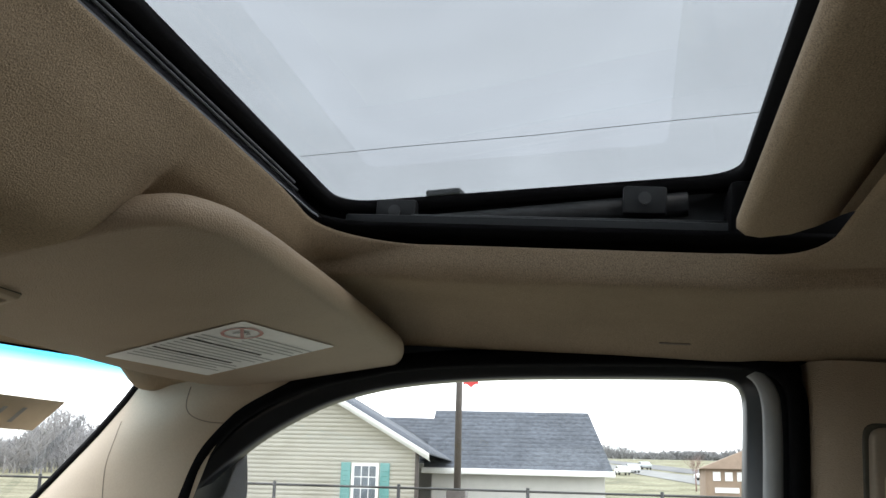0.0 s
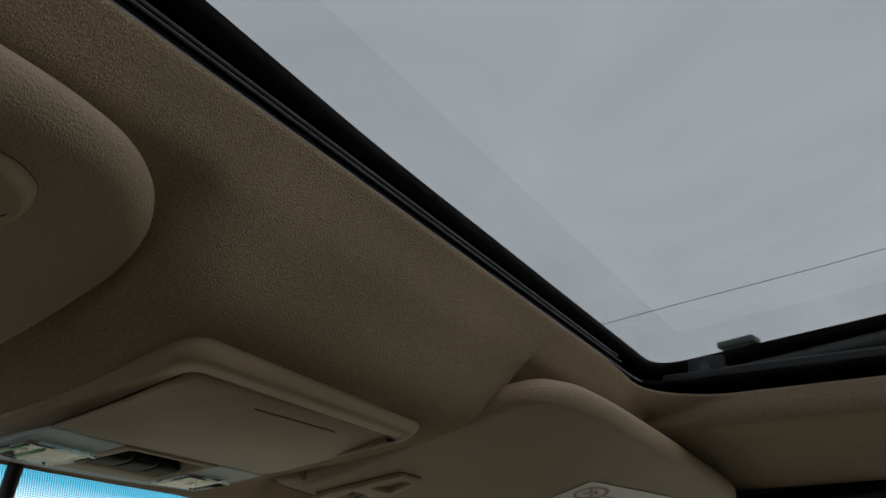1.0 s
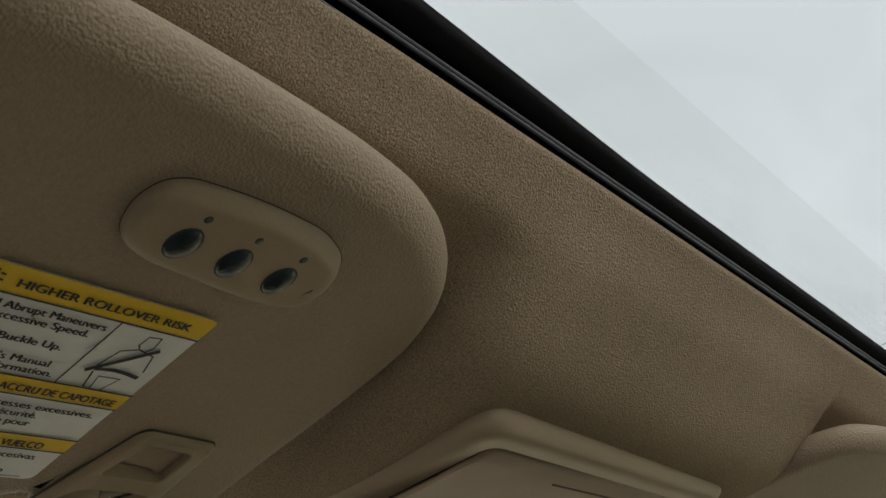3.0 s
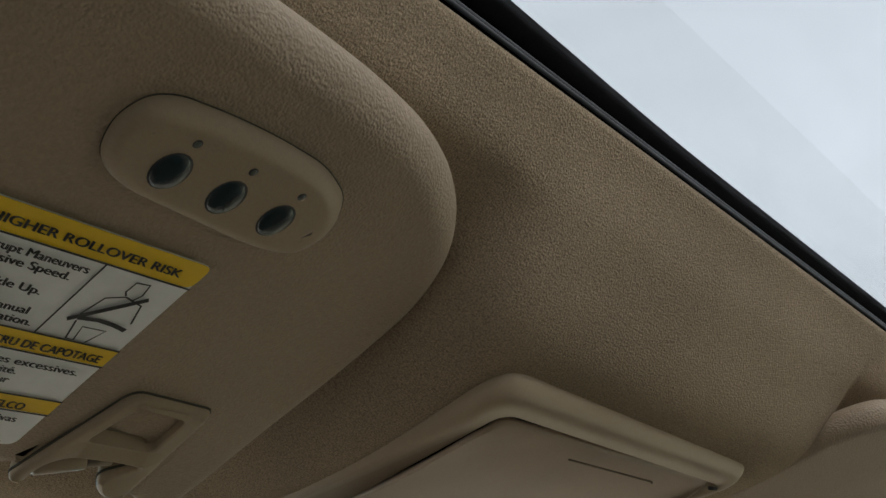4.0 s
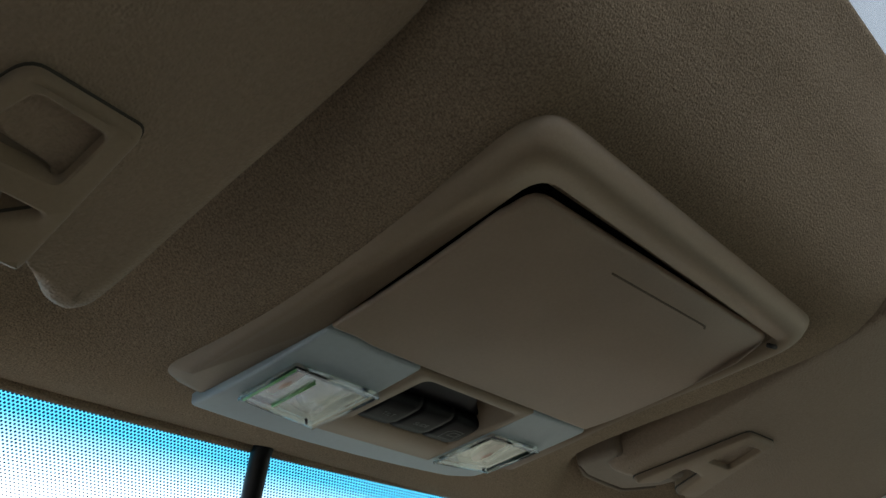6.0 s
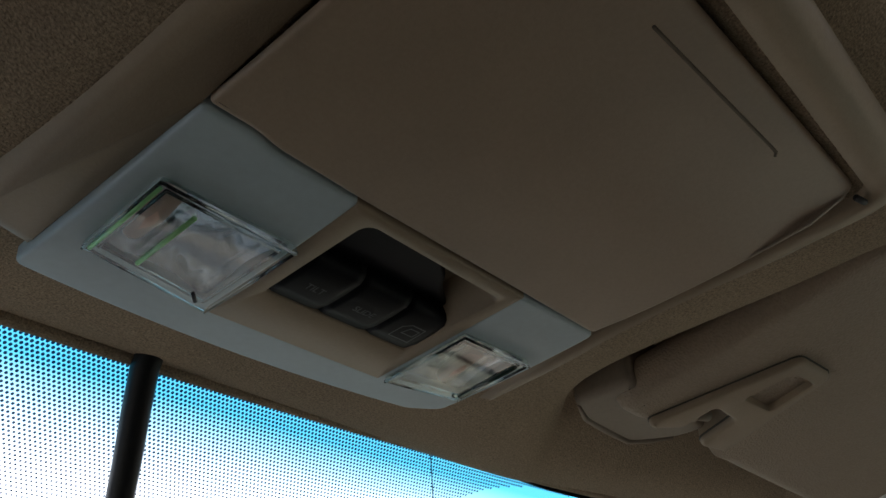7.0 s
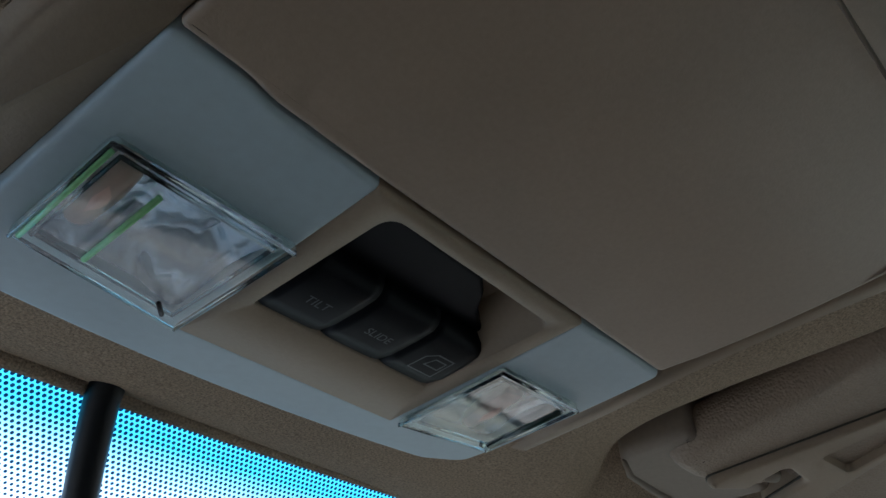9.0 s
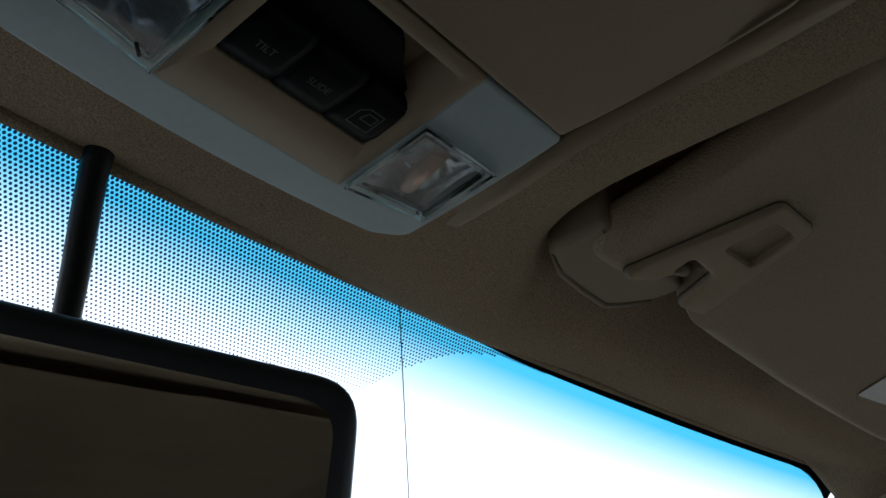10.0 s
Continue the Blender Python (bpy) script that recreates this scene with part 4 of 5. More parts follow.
airbag = sheet(0.4875 - 0.0695, 0.4875 + 0.0695, 0.5028 - 0.0730, 0.5028 + 0.0730, right_z, 0.0009, paper_white, "airbag_label", passenger_visor, "white airbag warning label with fine print", 0.003)
for i in range(15):
    y = 0.453 + i * 0.0072
    x1 = 0.489 + 0.066 - (0.02 if i in (4, 9, 13) else 0.004 * (i % 3))
    x0 = 0.489 - 0.066 + (0.045 if i < 3 else 0)
    if i in (5, 10):
        sheet(x0, x1 - 0.02, y, y + 0.0034, right_z, 0.0013, ink, "print_line", airbag)
    else:
        sheet(x0, x1, y, y + 0.0022, right_z, 0.0013, ink_grey, "print_line", airbag)
ringpts = [(0.447 + 0.019 * math.cos(2 * math.pi * k / 24), 0.4525 + 0.0145 * math.sin(2 * math.pi * k / 24)) for k in range(25)]
stroke(ringpts, 0.003, airbag, right_z, name="ring_mark", mat=ink_pink)
stroke([(0.434, 0.443), (0.460, 0.462)], 0.003, airbag, right_z, name="ring_mark", mat=ink_pink)
stroke([(0.440, 0.457), (0.447, 0.447), (0.455, 0.452)], 0.004, airbag, right_z, name="ring_mark", mat=ink_grey)

# ---- overhead console ----
CONS = [(0.44, 1.7345), (0.462, 1.7268), (0.482, 1.7215), (0.54, 1.7102), (0.59, 1.7041), (0.64, 1.7010), (0.70, 1.7000)]


def cons_z(x, y):
    return curve_through(CONS, y) + 0.0174 * x


slit_mat = material("shaded_slit", (0.13, 0.10, 0.07), 0.7, vary=0.1, scale=300)
console = thing("overhead_console", (0, 0.58, 1.70), "beige overhead console with map lamps, sunroof switches and lid", "overhead console")


def bowed(x):
    """The console's front edge, which bows forward in the middle."""
    return 0.6925 - 0.007 * (x / 0.1) ** 2


FR_OUT = [(-0.1222, 0.4625), (0.1190, 0.4645), (0.1185, 0.668)] + [(x, bowed(x) - 0.005) for x in (0.104, 0.07, 0.03, -0.03, -0.07, -0.096)] + [(-0.1200, 0.674)]
FR_IN = [(-0.1036, 0.4782), (0.1042, 0.4806), (0.0942, 0.591)] + [(x, bowed(x) - 0.012) for x in (0.100, 0.07, 0.03, -0.03, -0.07, -0.0935)] + [(-0.0988, 0.588)]
rad = [0.020, 0.018, 0.014, 0.004, 0.004, 0.004, 0.004, 0.004, 0.004, 0.012]
o, i_ = round_poly(FR_OUT, rad, 7), round_poly(FR_IN, [0.012, 0.007, 0.001, 0.001, 0.001, 0.001, 0.001, 0.001, 0.001, 0.001], 7)
loops = [[(x, y, cons_z(x, y) + h + 0.0025 * step(0.655, 0.662, y)) for x, y in pts] for pts, h in (
    (o, 0.014),
    (o, 0.006),
    ([(x * 0.99, y + (0.57 - y) * 0.010) for x, y in o], 0.0035),
    ([(x * 0.970, y + (0.57 - y) * 0.030) for x, y in o], 0.0008),
    ([(x * 0.94, y + (0.57 - y) * 0.06) for x, y in o], 0.0),
)]
loops.append([(x, y, cons_z(x, y) + 0.0025 * step(0.635, 0.645, y)) for x, y in i_])
loops.append([(x, y, cons_z(x, y) + 0.012) for x, y in i_])
bm, vs = rows_mesh(loops, closed=True)
part("frame", bm, plastic, console)
part("cavity", pad(round_poly([(-0.112, 0.476), (0.112, 0.476), (0.112, 0.605), (-0.112, 0.605)], 0.01, 4), lambda x, y: cons_z(x, y) + 0.011, 0.004, 0.001, 1), rubber, console)
lid_o = dense(round_poly([(-0.1010, 0.4868), (0.0990, 0.4842), (0.0918, 0.5905), (-0.0385, 0.5902), (-0.0740, 0.5892), (-0.0815, 0.5875), (-0.0982, 0.5872)], [0.017, 0.005, 0.002, 0.01, 0.004, 0.004, 0.002], 7), 0.012)
lid = part("lid", pad(lid_o, lambda x, y: cons_z(x, y) - 0.0008 - 0.0006 * step(0.478, 0.50, y) * step(0.59, 0.57, y) + 0.0040 * step(0.4960, 0.485, y), 0.0032, 0.0014, 4), lid_plastic, console, "closed beige sunglasses lid")
part("finger_slit", tube([(x, y, cons_z(x, y) - 0.0011) for x, y in ((-0.0300, 0.4957), (-0.026, 0.4956), (0.044, 0.4940), (0.0475, 0.4940), (0.0490, 0.4950))], 0.00055, 6), slit_mat, lid)
part("hinge_pin", tube([(0.1035, 0.4835, cons_z(0.1035, 0.4835) - 0.0006), (0.0975, 0.4848, cons_z(0.0975, 0.4848) - 0.0006)], 0.0012, 8), ink, lid)

# blue-grey lamp surround: one moulding with two side fields and the front strip
front_pts = [(x, bowed(x)) for x in (-0.0925, -0.085, -0.07, -0.05, -0.025, 0, 0.025, 0.05, 0.07, 0.085, 0.092)] + [(0.1035, 0.6775)]
left_o = [(-0.0986, 0.5882), (-0.0812, 0.5886), (-0.0728, 0.5904), (-0.0386, 0.5912), (-0.0318, 0.6690), (0.0546, 0.6690), (0.0452, 0.5918), (0.0790, 0.5907), (0.0940, 0.5909)] + list(reversed(front_pts))
lo = dense(round_poly(left_o, [0.003, 0.004, 0.004, 0.002, 0.002, 0.002, 0.003, 0.004, 0.003] + [0.0045] * len(front_pts), 6), 0.006)
LAMPS = {False: [(-0.0896, 0.6168), (-0.0370, 0.6184), (-0.0332, 0.6682), (-0.0860, 0.6598)], True: [(0.0494, 0.6204), (0.0899, 0.6188), (0.0954, 0.6608), (0.0560, 0.6678)]}


def lamp_at(flip, u, v):
    """A place on a map lamp, u across and v forward, both from 0 to 1."""
    a, b, c, d = (Vector(p) for p in LAMPS[flip])
    return a.lerp(b, u).lerp(d.lerp(c, u), v)


def lamp_loop(flip, inset, r):
    return dense(round_poly([tuple(lamp_at(flip, u, v)) for u, v in ((inset, inset), (1 - inset, inset), (1 - inset, 1 - inset), (inset, 1 - inset))], r, 4), 0.004)


bm = pad(lo, lambda x, y: cons_z(x, y) - 0.0010 + 0.0012 * step(0.676, 0.694, y + 0.007 * (x / 0.1) ** 2), 0.010, 0.0014, 3, None, True, [lamp_loop(flip, 0.045, 0.002) for flip in (False, True)])
surround = part("lamp_surround", bm, lens_panel, console, "pale blue-grey translucent lamp surround")

# switch bezel with its sunken well
bz_o = round_poly([(-0.0392, 0.5914), (0.0466, 0.5912), (0.0556, 0.6700), (-0.0322, 0.6700)], [0.0004] * 4, 6)
bz_i = round_poly([(-0.0303, 0.5958), (0.0405, 0.5972), (0.0437, 0.6458), (-0.0268, 0.6460)], [0.006, 0.004, 0.001, 0.001], 6)
loops = [[(x, y, cons_z(x, y) + h) for x, y in pts] for pts, h in ((bz_o, 0.004), (bz_o, -0.0010), ([(x * 0.98, 0.629 + (y - 0.629) * 0.985) for x, y in bz_o], -0.0016), (bz_i, -0.0016), ([(0.0068 + (x - 0.0068) * 0.99, 0.621 + (y - 0.621) * 0.985) for x, y in bz_i], -0.0012), ([(0.0068 + (x - 0.0068) * 0.97 - 0.008 * step(0.02, 0.04, x), 0.622 + (y - 0.622) * 0.93) for x, y in bz_i], 0.0130))]
bm, vs = rows_mesh(loops, closed=True)
bezel = part("switch_bezel", bm, plastic, console, "beige switch bezel with a sunken well")
part("well_floor", pad([(0.004 + (x - 0.004) * 0.99, 0.62 + (y - 0.62) * 0.99) for x, y in bz_i], lambda x, y: cons_z(x, y) + 0.0122, 0.002, 0.0005, 1), plastic, bezel)
# the black body behind the switches, cut off at a slant towards the passenger
body = [(-0.0296, 0.6010), (0.0150, 0.6030), (0.0225, 0.6075), (0.0285, 0.6140), (0.0345, 0.6180), (0.0430, 0.6215), (0.0432, 0.6262), (-0.0290, 0.6262)]
part("switch_body", pad(dense(round_poly(body, 0.001, 3), 0.004), lambda x, y: cons_z(x, y) + 0.0058, 0.0065, 0.0010, 3, None, True), button_mat, bezel, "black switch body deep in the well")


def switch(x0, x1):
    prof = [(0.6454, 0.0004), (0.6448, -0.0012), (0.6390, -0.0018), (0.6300, -0.0012), (0.6240, -0.0004), (0.6222, 0.0008), (0.6212, 0.0026), (0.6210, 0.0110), (0.6452, 0.0110)]
    n = 9
    rows = []
    for k in range(n):
        f = k / (n - 1)
        x = x0 + (x1 - x0) * f
        e = abs(2 * f - 1) ** 8
        rows.append([(x, y - 0.0003 * e, cons_z(x, y) + h + 0.0005 * e * (h < 0.01)) for y, h in prof])
    bm, vs = rows_mesh(rows, closed=True)
    bm.faces.new(vs[0]), bm.faces.new(list(reversed(vs[-1])))
    return bm


def cons_words(text, x, y, size, parent, h):
    cu = bpy.data.curves.new("text", "FONT")
    cu.body, cu.size, cu.align_x, cu.offset = text, size, "CENTER", 0.0
    tmp = bpy.data.objects.new("text", cu)
    me = bpy.data.meshes.new_from_object(tmp)
    bpy.data.objects.remove(tmp)
    for v in me.vertices:
        px, py = x + v.co.x, y - v.co.y
        v.co = Vector((px, py, cons_z(px, py) + curve_through([(0.6240, -0.0005), (0.6300, -0.0013), (0.6390, -0.0019), (0.6446, -0.0013)], py) - h)) - Vector(parent["base"])
    me.materials.append(ink_pale)
    ob = new("text", me)
    ob.parent = parent
    ob["base"] = tuple(parent["base"])


ink_pale = material("pale_print", (0.09, 0.10, 0.105), 0.6)
tilt_switch = part("switch", switch(-0.0270, -0.0038), button_mat, bezel, "black rocker switch marked tilt")
slide_switch = part("switch", switch(-0.0032, 0.0202), button_mat, bezel, "black rocker switch marked slide")
vent_switch = part("switch", switch(0.0208, 0.0431), button_mat, bezel, "black rocker switch with a window symbol")
cons_words("TILT", -0.0155, 0.6348, 0.0043, tilt_switch, 0.0004)
cons_words("SLIDE", 0.0085, 0.6350, 0.0041, slide_switch, 0.0004)
def cons_line(pts, w, parent):
    bm = bmesh.new()
    for a, b in zip(pts, pts[1:]):
        d = Vector((b[0] - a[0], b[1] - a[1])).normalized() * w / 2
        q = ((a[0] - d.y - d.x, a[1] + d.x - d.y), (a[0] + d.y - d.x, a[1] - d.x - d.y), (b[0] + d.y + d.x, b[1] - d.x + d.y), (b[0] - d.y + d.x, b[1] + d.x + d.y))
        bm.faces.new([bm.verts.new((x, y, cons_z(x, y) + curve_through([(0.6240, -0.0005), (0.6300, -0.0013), (0.6390, -0.0019), (0.6446, -0.0013)], y) - 0.0004)) for x, y in q])
    part("symbol", bm, ink_pale, parent)


cons_line([(0.0272, 0.6390), (0.0272, 0.6320), (0.0300, 0.6295), (0.0370, 0.6295), (0.0375, 0.6390), (0.0272, 0.6390)], 0.0005, vent_switch)
cons_line([(0.0300, 0.6352), (0.0312, 0.6315), (0.0358, 0.6315), (0.0358, 0.6352), (0.0300, 0.6352)], 0.0005, vent_switch)

# map lamps: clear moulded lenses over a bright bowl with a bulb
def map_lamp(flip):
    lens = part("lens", pad(lamp_loop(flip, 0.0, 0.0022), lambda x, y: cons_z(x, y) - 0.0034, 0.0022, 0.0008, 3), lamp_lens, surround, "clear moulded lamp lens")
    lens.visible_shadow = False
    # the silvered bowl: a hollow with soft folds
    rows = []
    for a in range(45):
        row = []
        for b in range(37):
            u, v = 0.03 + 0.94 * a / 44, 0.03 + 0.94 * b / 36
            p = lamp_at(flip, u, v)
            x, y = p.x, p.y
            r2 = ((u - 0.55) / 0.5) ** 2 + ((v - 0.5) / 0.55) ** 2
            fold = 1.0 - 2.6 * abs(noise.noise(Vector((u * 3.6 + (9 if flip else 0), v * 2.6, 0.3)))) + 0.6 * abs(noise.noise(Vector((u * 8.0, v * 6.0, 4.0))))
            row.append((x, y, cons_z(x, y) + 0.0075 - 0.0065 * min(1.0, r2) + 0.0019 * fold * step(0, 0.1, min(u, 1 - u, v, 1 - v))))
        rows.append(row)
    bm, _ = rows_mesh(rows)
    part("reflector", bm, bowl_mat, lens, "crinkled silvery lamp bowl", 60)
    def bar(u0, v0, u1, v1, w, h, mat, label=""):
        p, q = lamp_at(flip, u0, v0), lamp_at(flip, u1, v1)
        part("lens_rib", tube([(p.x + (q.x - p.x) * f, p.y + (q.y - p.y) * f, cons_z(p.x, p.y + (q.y - p.y) * f) - h) for f in (0, 0.5, 1)], w, 8), mat, lens, label)
    # thick glassy edges with a second line inside them
    for e in (0.012, 0.085):
        for u0, v0, u1, v1 in ((e, e, 1 - e, e), (1 - e, e, 1 - e, 1 - e), (1 - e, 1 - e, e, 1 - e), (e, 1 - e, e, e)):
            bar(u0, v0, u1, v1, 0.00055, 0.0036 if e < 0.05 else 0.0026, clear_lens)
    if flip:
        bar(0.90, 0.12, 0.93, 0.90, 0.0013, 0.0030, dark_glass, "dark green glassy edge")
        bar(0.84, 0.90, 0.97, 0.93, 0.0009, 0.0036, clear_lens)
        bulb = ((0.45, 0.22), (0.50, 0.50), (0.56, 0.74))
    else:
        bar(0.030, 0.05, 0.035, 0.93, 0.0007, 0.0040, green_edge, "bright green lens edge")
        bar(0.325, 0.16, 0.330, 0.84, 0.0008, 0.0038, green_edge, "bright green lens edge")
        bar(0.79, 0.86, 0.86, 0.93, 0.0007, 0.0034, ink)
        bulb = ((0.17, 0.16), (0.18, 0.40), (0.19, 0.66))
    pts = [lamp_at(flip, u, v) for u, v in bulb]
    part("bulb", tube([(p.x, p.y, cons_z(p.x, p.y) + 0.0010) for p in pts], [0.0046, 0.0054, 0.0044], 12, flat=0.75), bulb_mat, lens, "warm-tinted lamp bulb")


bowl_mat = material("lamp_bowl", (0.56, 0.56, 0.68), 0.22, metal=0.8, vary=0.15, scale=120, bump=0.2, bump_scale=160, dist=0.002)
dark_glass = material("dark_green_glass", (0.02, 0.05, 0.04), 0.12, spec=0.7, vary=0.1, scale=100)
lamp_lens = pane("lamp_lens", (0.90, 0.95, 0.94), 1.6, rough=0.04)
green_edge = material("green_lens_edge", (0.35, 0.75, 0.33), 0.15, spec=0.6, vary=0.1, scale=100)
bulb_mat = material("bulb_glass", (0.86, 0.62, 0.52), 0.3, spec=0.5, vary=0.1, scale=100)
map_lamp(False)
map_lamp(True)

# ---- mirror ----
mirror = thing("rear_view_mirror", (-0.0262, 0.7075, 1.6850), "black framed rear-view mirror under a dark stalk on the windscreen", "mirror")
frame_m = Matrix.Translation((-0.042, 0.700, 1.580)) @ Euler((radians(3), radians(-3), radians(-12))).to_matrix().to_4x4()
mo = round_poly([(-0.128, -0.038), (0.118, -0.040), (0.1255, 0.040), (-0.126, 0.044)], [0.02, 0.02, 0.020, 0.02], 8)
bm = pad(mo, lambda x, y: 0.0, 0.030, 0.009, 5)
inner = [(x * 0.875, 0.002 + (y - 0.002) * 0.66) for x, y in mo]
turn = frame_m @ Matrix.Rotation(radians(90), 4, "X")
bmesh.ops.transform(bm, matrix=turn @ Matrix.Scale(-1, 4, (0, 0, 1)), verts=bm.verts)
part("housing", bm, black_plastic, mirror)
bm = bmesh.new()
bm.faces.new([bm.verts.new((x, y, 0.0015)) for x, y in inner])
bmesh.ops.transform(bm, matrix=turn, verts=bm.verts)
part("mirror_glass", bm, chrome, mirror, "silvered mirror glass")
part("stalk", tube([screen(x / 0.675, d, 0.0075) for x, d in ((-0.013, -0.012), (-0.0105, 0.0), (-0.003, 0.02), (0.005, 0.04), (0.0125, 0.06), (0.020, 0.08), (0.026, 0.10))], 0.0058, 14), black_plastic, mirror, "dark wire cover running up the glass")

# ---- card on the windscreen with handwriting, as plain strokes ----
bm = bmesh.new()
CARD = [(0.652, 0.0655), (0.901, 0.0710), (0.895, 0.1167), (0.660, 0.114)]
lo = [screen(u, d, 0.0022) for u, d in CARD]
hi = [screen(u, d, 0.0034) for u, d in CARD]
a, b = [bm.verts.new(p) for p in lo], [bm.verts.new(p) for p in hi]
bm.faces.new(a), bm.faces.new(b)
for k in range(4):
    bm.faces.new((a[k], a[(k + 1) % 4], b[(k + 1) % 4], b[k]))
card = part("windscreen_card", bm, tan_paper)
tagged(card, "tan paper card stuck to the windscreen", "card")
card["base"] = (0, 0, 0)
for u0 in (0.70, 0.745, 0.785, 0.825):
    bm = bmesh.new()
    bm.faces.new([bm.verts.new(screen(u, d, 0.0042)) for u, d in ((u0, 0.082), (u0 + 0.010, 0.082), (u0 + 0.007, 0.104), (u0 - 0.003, 0.104))])
    part("mark", bm, ink_grey, card)

# small cover plates on the right-hand side
bm = pad(round_poly([(0.630, 0.086), (0.6330, 0.086), (0.6330, 0.116), (0.630, 0.116)], 0.0014, 3), lambda x, y: liner_z(x, y) - 0.0010, 0.004, 0.0005, 2)
tagged(part("clip_cover", bm, seam_mat), "small brown plastic clip cover in the headliner", "clip cover")
for s in (-1, 1):
    bm = bmesh.new()
    rows = []
    guide = thing("belt_guide", (s * 0.645, -0.11, 1.6), "beige seat-belt height adjuster on the pillar", "belt guide")
    o = round_poly([(-0.078, 1.45), (-0.078, 1.705), (-0.15, 1.705), (-0.15, 1.45)], 0.012, 5)
    bm = pad(o, lambda y, z: 0.0, 0.02, 0.005, 4)
    for v in bm.verts:
        y, z, x = v.co.x, v.co.y, v.co.z
        v.co = (s * (0.632 + 0.02 * step(1.70, 1.2, z) + x), y, z)
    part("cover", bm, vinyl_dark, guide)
    # A larger dark plate gives the shade in the gap round the cover.
    bm = pad(round_poly([(-0.073, 1.44), (-0.073, 1.71), (-0.155, 1.71), (-0.155, 1.44)], 0.014, 5), lambda y, z: 0.0, 0.02, 0.002, 2)
    for v in bm.verts:
        y, z, x = v.co.x, v.co.y, v.co.z
        v.co = (s * (0.6475 + 0.02 * step(1.70, 1.2, z) + x), y, z)
    part("gap", bm, notch_mat, guide, "dark plate in place of the gap's shade round the cover")
    bm = pad(round_poly([(-0.088, 1.54), (-0.088, 1.665), (-0.14, 1.665), (-0.14, 1.54)], 0.008, 4), lambda y, z: 0.0, 0.012, 0.003, 3)
    for v in bm.verts:
        y, z, x = v.co.x, v.co.y, v.co.z
        v.co = (s * (0.627 + 0.02 * step(1.70, 1.2, z) + x), y, z)
    part("slider", bm, plastic, guide)


# ---- outside ----
EYE = Vector((-0.31, 0.042, 1.768))


def out_at(way, d):
    """A place d metres out from where the camera starts, along a level way (x, y), with the rise per metre as third."""
    return Vector((EYE.x + way[0] * d, EYE.y + way[1] * d, EYE.z + way[2] * d))


WORLD = Matrix.Identity(4)
grass_mat = material("winter_grass", (0.25, 0.24, 0.165), 0.95, spec=0.1, vary=0.35, scale=3.0, bump=0.6, bump_scale=30, dirt=0.4, dirt_scale=0.15, dist=0.05)
low_bounce_asphalt = material("low_bounce_asphalt", (0.06, 0.06, 0.061), 0.85, spec=0.3, vary=0.2, scale=20, bump=0.4, bump_scale=80, dirt=0.3, dirt_scale=0.3)
asphalt = material("asphalt", (0.20, 0.20, 0.195), 0.9, vary=0.15, scale=20, bump=0.3, bump_scale=80, dirt=0.2, dirt_scale=0.3)
dark_road = material("dark_road_asphalt", (0.13, 0.13, 0.135), 0.9, vary=0.2, scale=3, dirt=0.2, dirt_scale=0.2)
siding_mat = material("tan_siding", (0.44, 0.42, 0.375), 0.6, vary=0.04, scale=3, dirt=0.06, dirt_scale=0.6)
white_trim = material("white_trim", (0.78, 0.78, 0.78), 0.5, vary=0.04, scale=4)
slate = material("grey_shingles", (0.085, 0.095, 0.115), 0.85, vary=0.35, scale=6, bump=0.5, bump_scale=12, dirt=0.2, dirt_scale=0.8)
teal_mat = material("teal_shutter", (0.09, 0.24, 0.23), 0.55, vary=0.06, scale=8)
window_dark = material("dark_pane", (0.08, 0.10, 0.12), 0.15, spec=0.6, vary=0.2, scale=2)
pole_mat = material("bronze_pole", (0.06, 0.05, 0.045), 0.5, metal=0.3, vary=0.2, scale=10)
lamp_mat = material("lamp_head_paint", (0.10, 0.105, 0.11), 0.45, spec=0.4, vary=0.15, scale=20)
bark = material("bare_bark", (0.14, 0.115, 0.10), 0.95, vary=0.25, scale=10)
brown_wall = material("brown_wall", (0.26, 0.19, 0.14), 0.8, vary=0.1, scale=2)
white_car = material("white_car_paint", (0.75, 0.75, 0.75), 0.3, spec=0.5, vary=0.02, scale=5)
red_cloth = material("red_flag", (0.5, 0.05, 0.05), 0.8, vary=0.1, scale=5)

bm = bmesh.new()
rows = []
for i in range(61):
    x = -60 + 10 * i if i > 0 else -600
    x = 1500 if i == 60 else x
    rows.append([(x, y, -0.05 + 10.5 * step(45, 330, x) + 0.0) for y in (-1500, -400, -200, -100, -50, -20, 0, 20, 50, 100, 200, 400, 1500)])
bm, _ = rows_mesh(rows)
tagged(part("ground", bm, grass_mat, m=WORLD), "dull winter grass rising gently to the distance", "ground", kind="structure")
# Ground out of view by the car, kept dark to lower its bounce.
bm, _ = rows_mesh([[(x, y, 0.0) for y in (-30, 30)] for x in (-40, 1.6)])
tagged(part("pavement", bm, low_bounce_asphalt, m=WORLD), "unseen asphalt car park, darkened to lower bounce light", "pavement", kind="structure")
# Slabs added out of view, right and ahead, to bounce light onto the headliner.
concrete = material("bounce_concrete", (0.17, 0.168, 0.16), 0.9, vary=0.12, scale=14, bump=0.2, bump_scale=90, dirt=0.2, dirt_scale=0.5)
bm = box(1.05, 3.2, -6.0, 2.4, -0.10, 0.035, 0.01)
box(-9.0, 3.2, 2.41, 9.0, -0.10, 0.035, 0.01, bm)
tagged(part("pavement_bounce", bm, concrete, m=WORLD), "unseen concrete slabs added to bounce light into the car", "path", kind="structure")
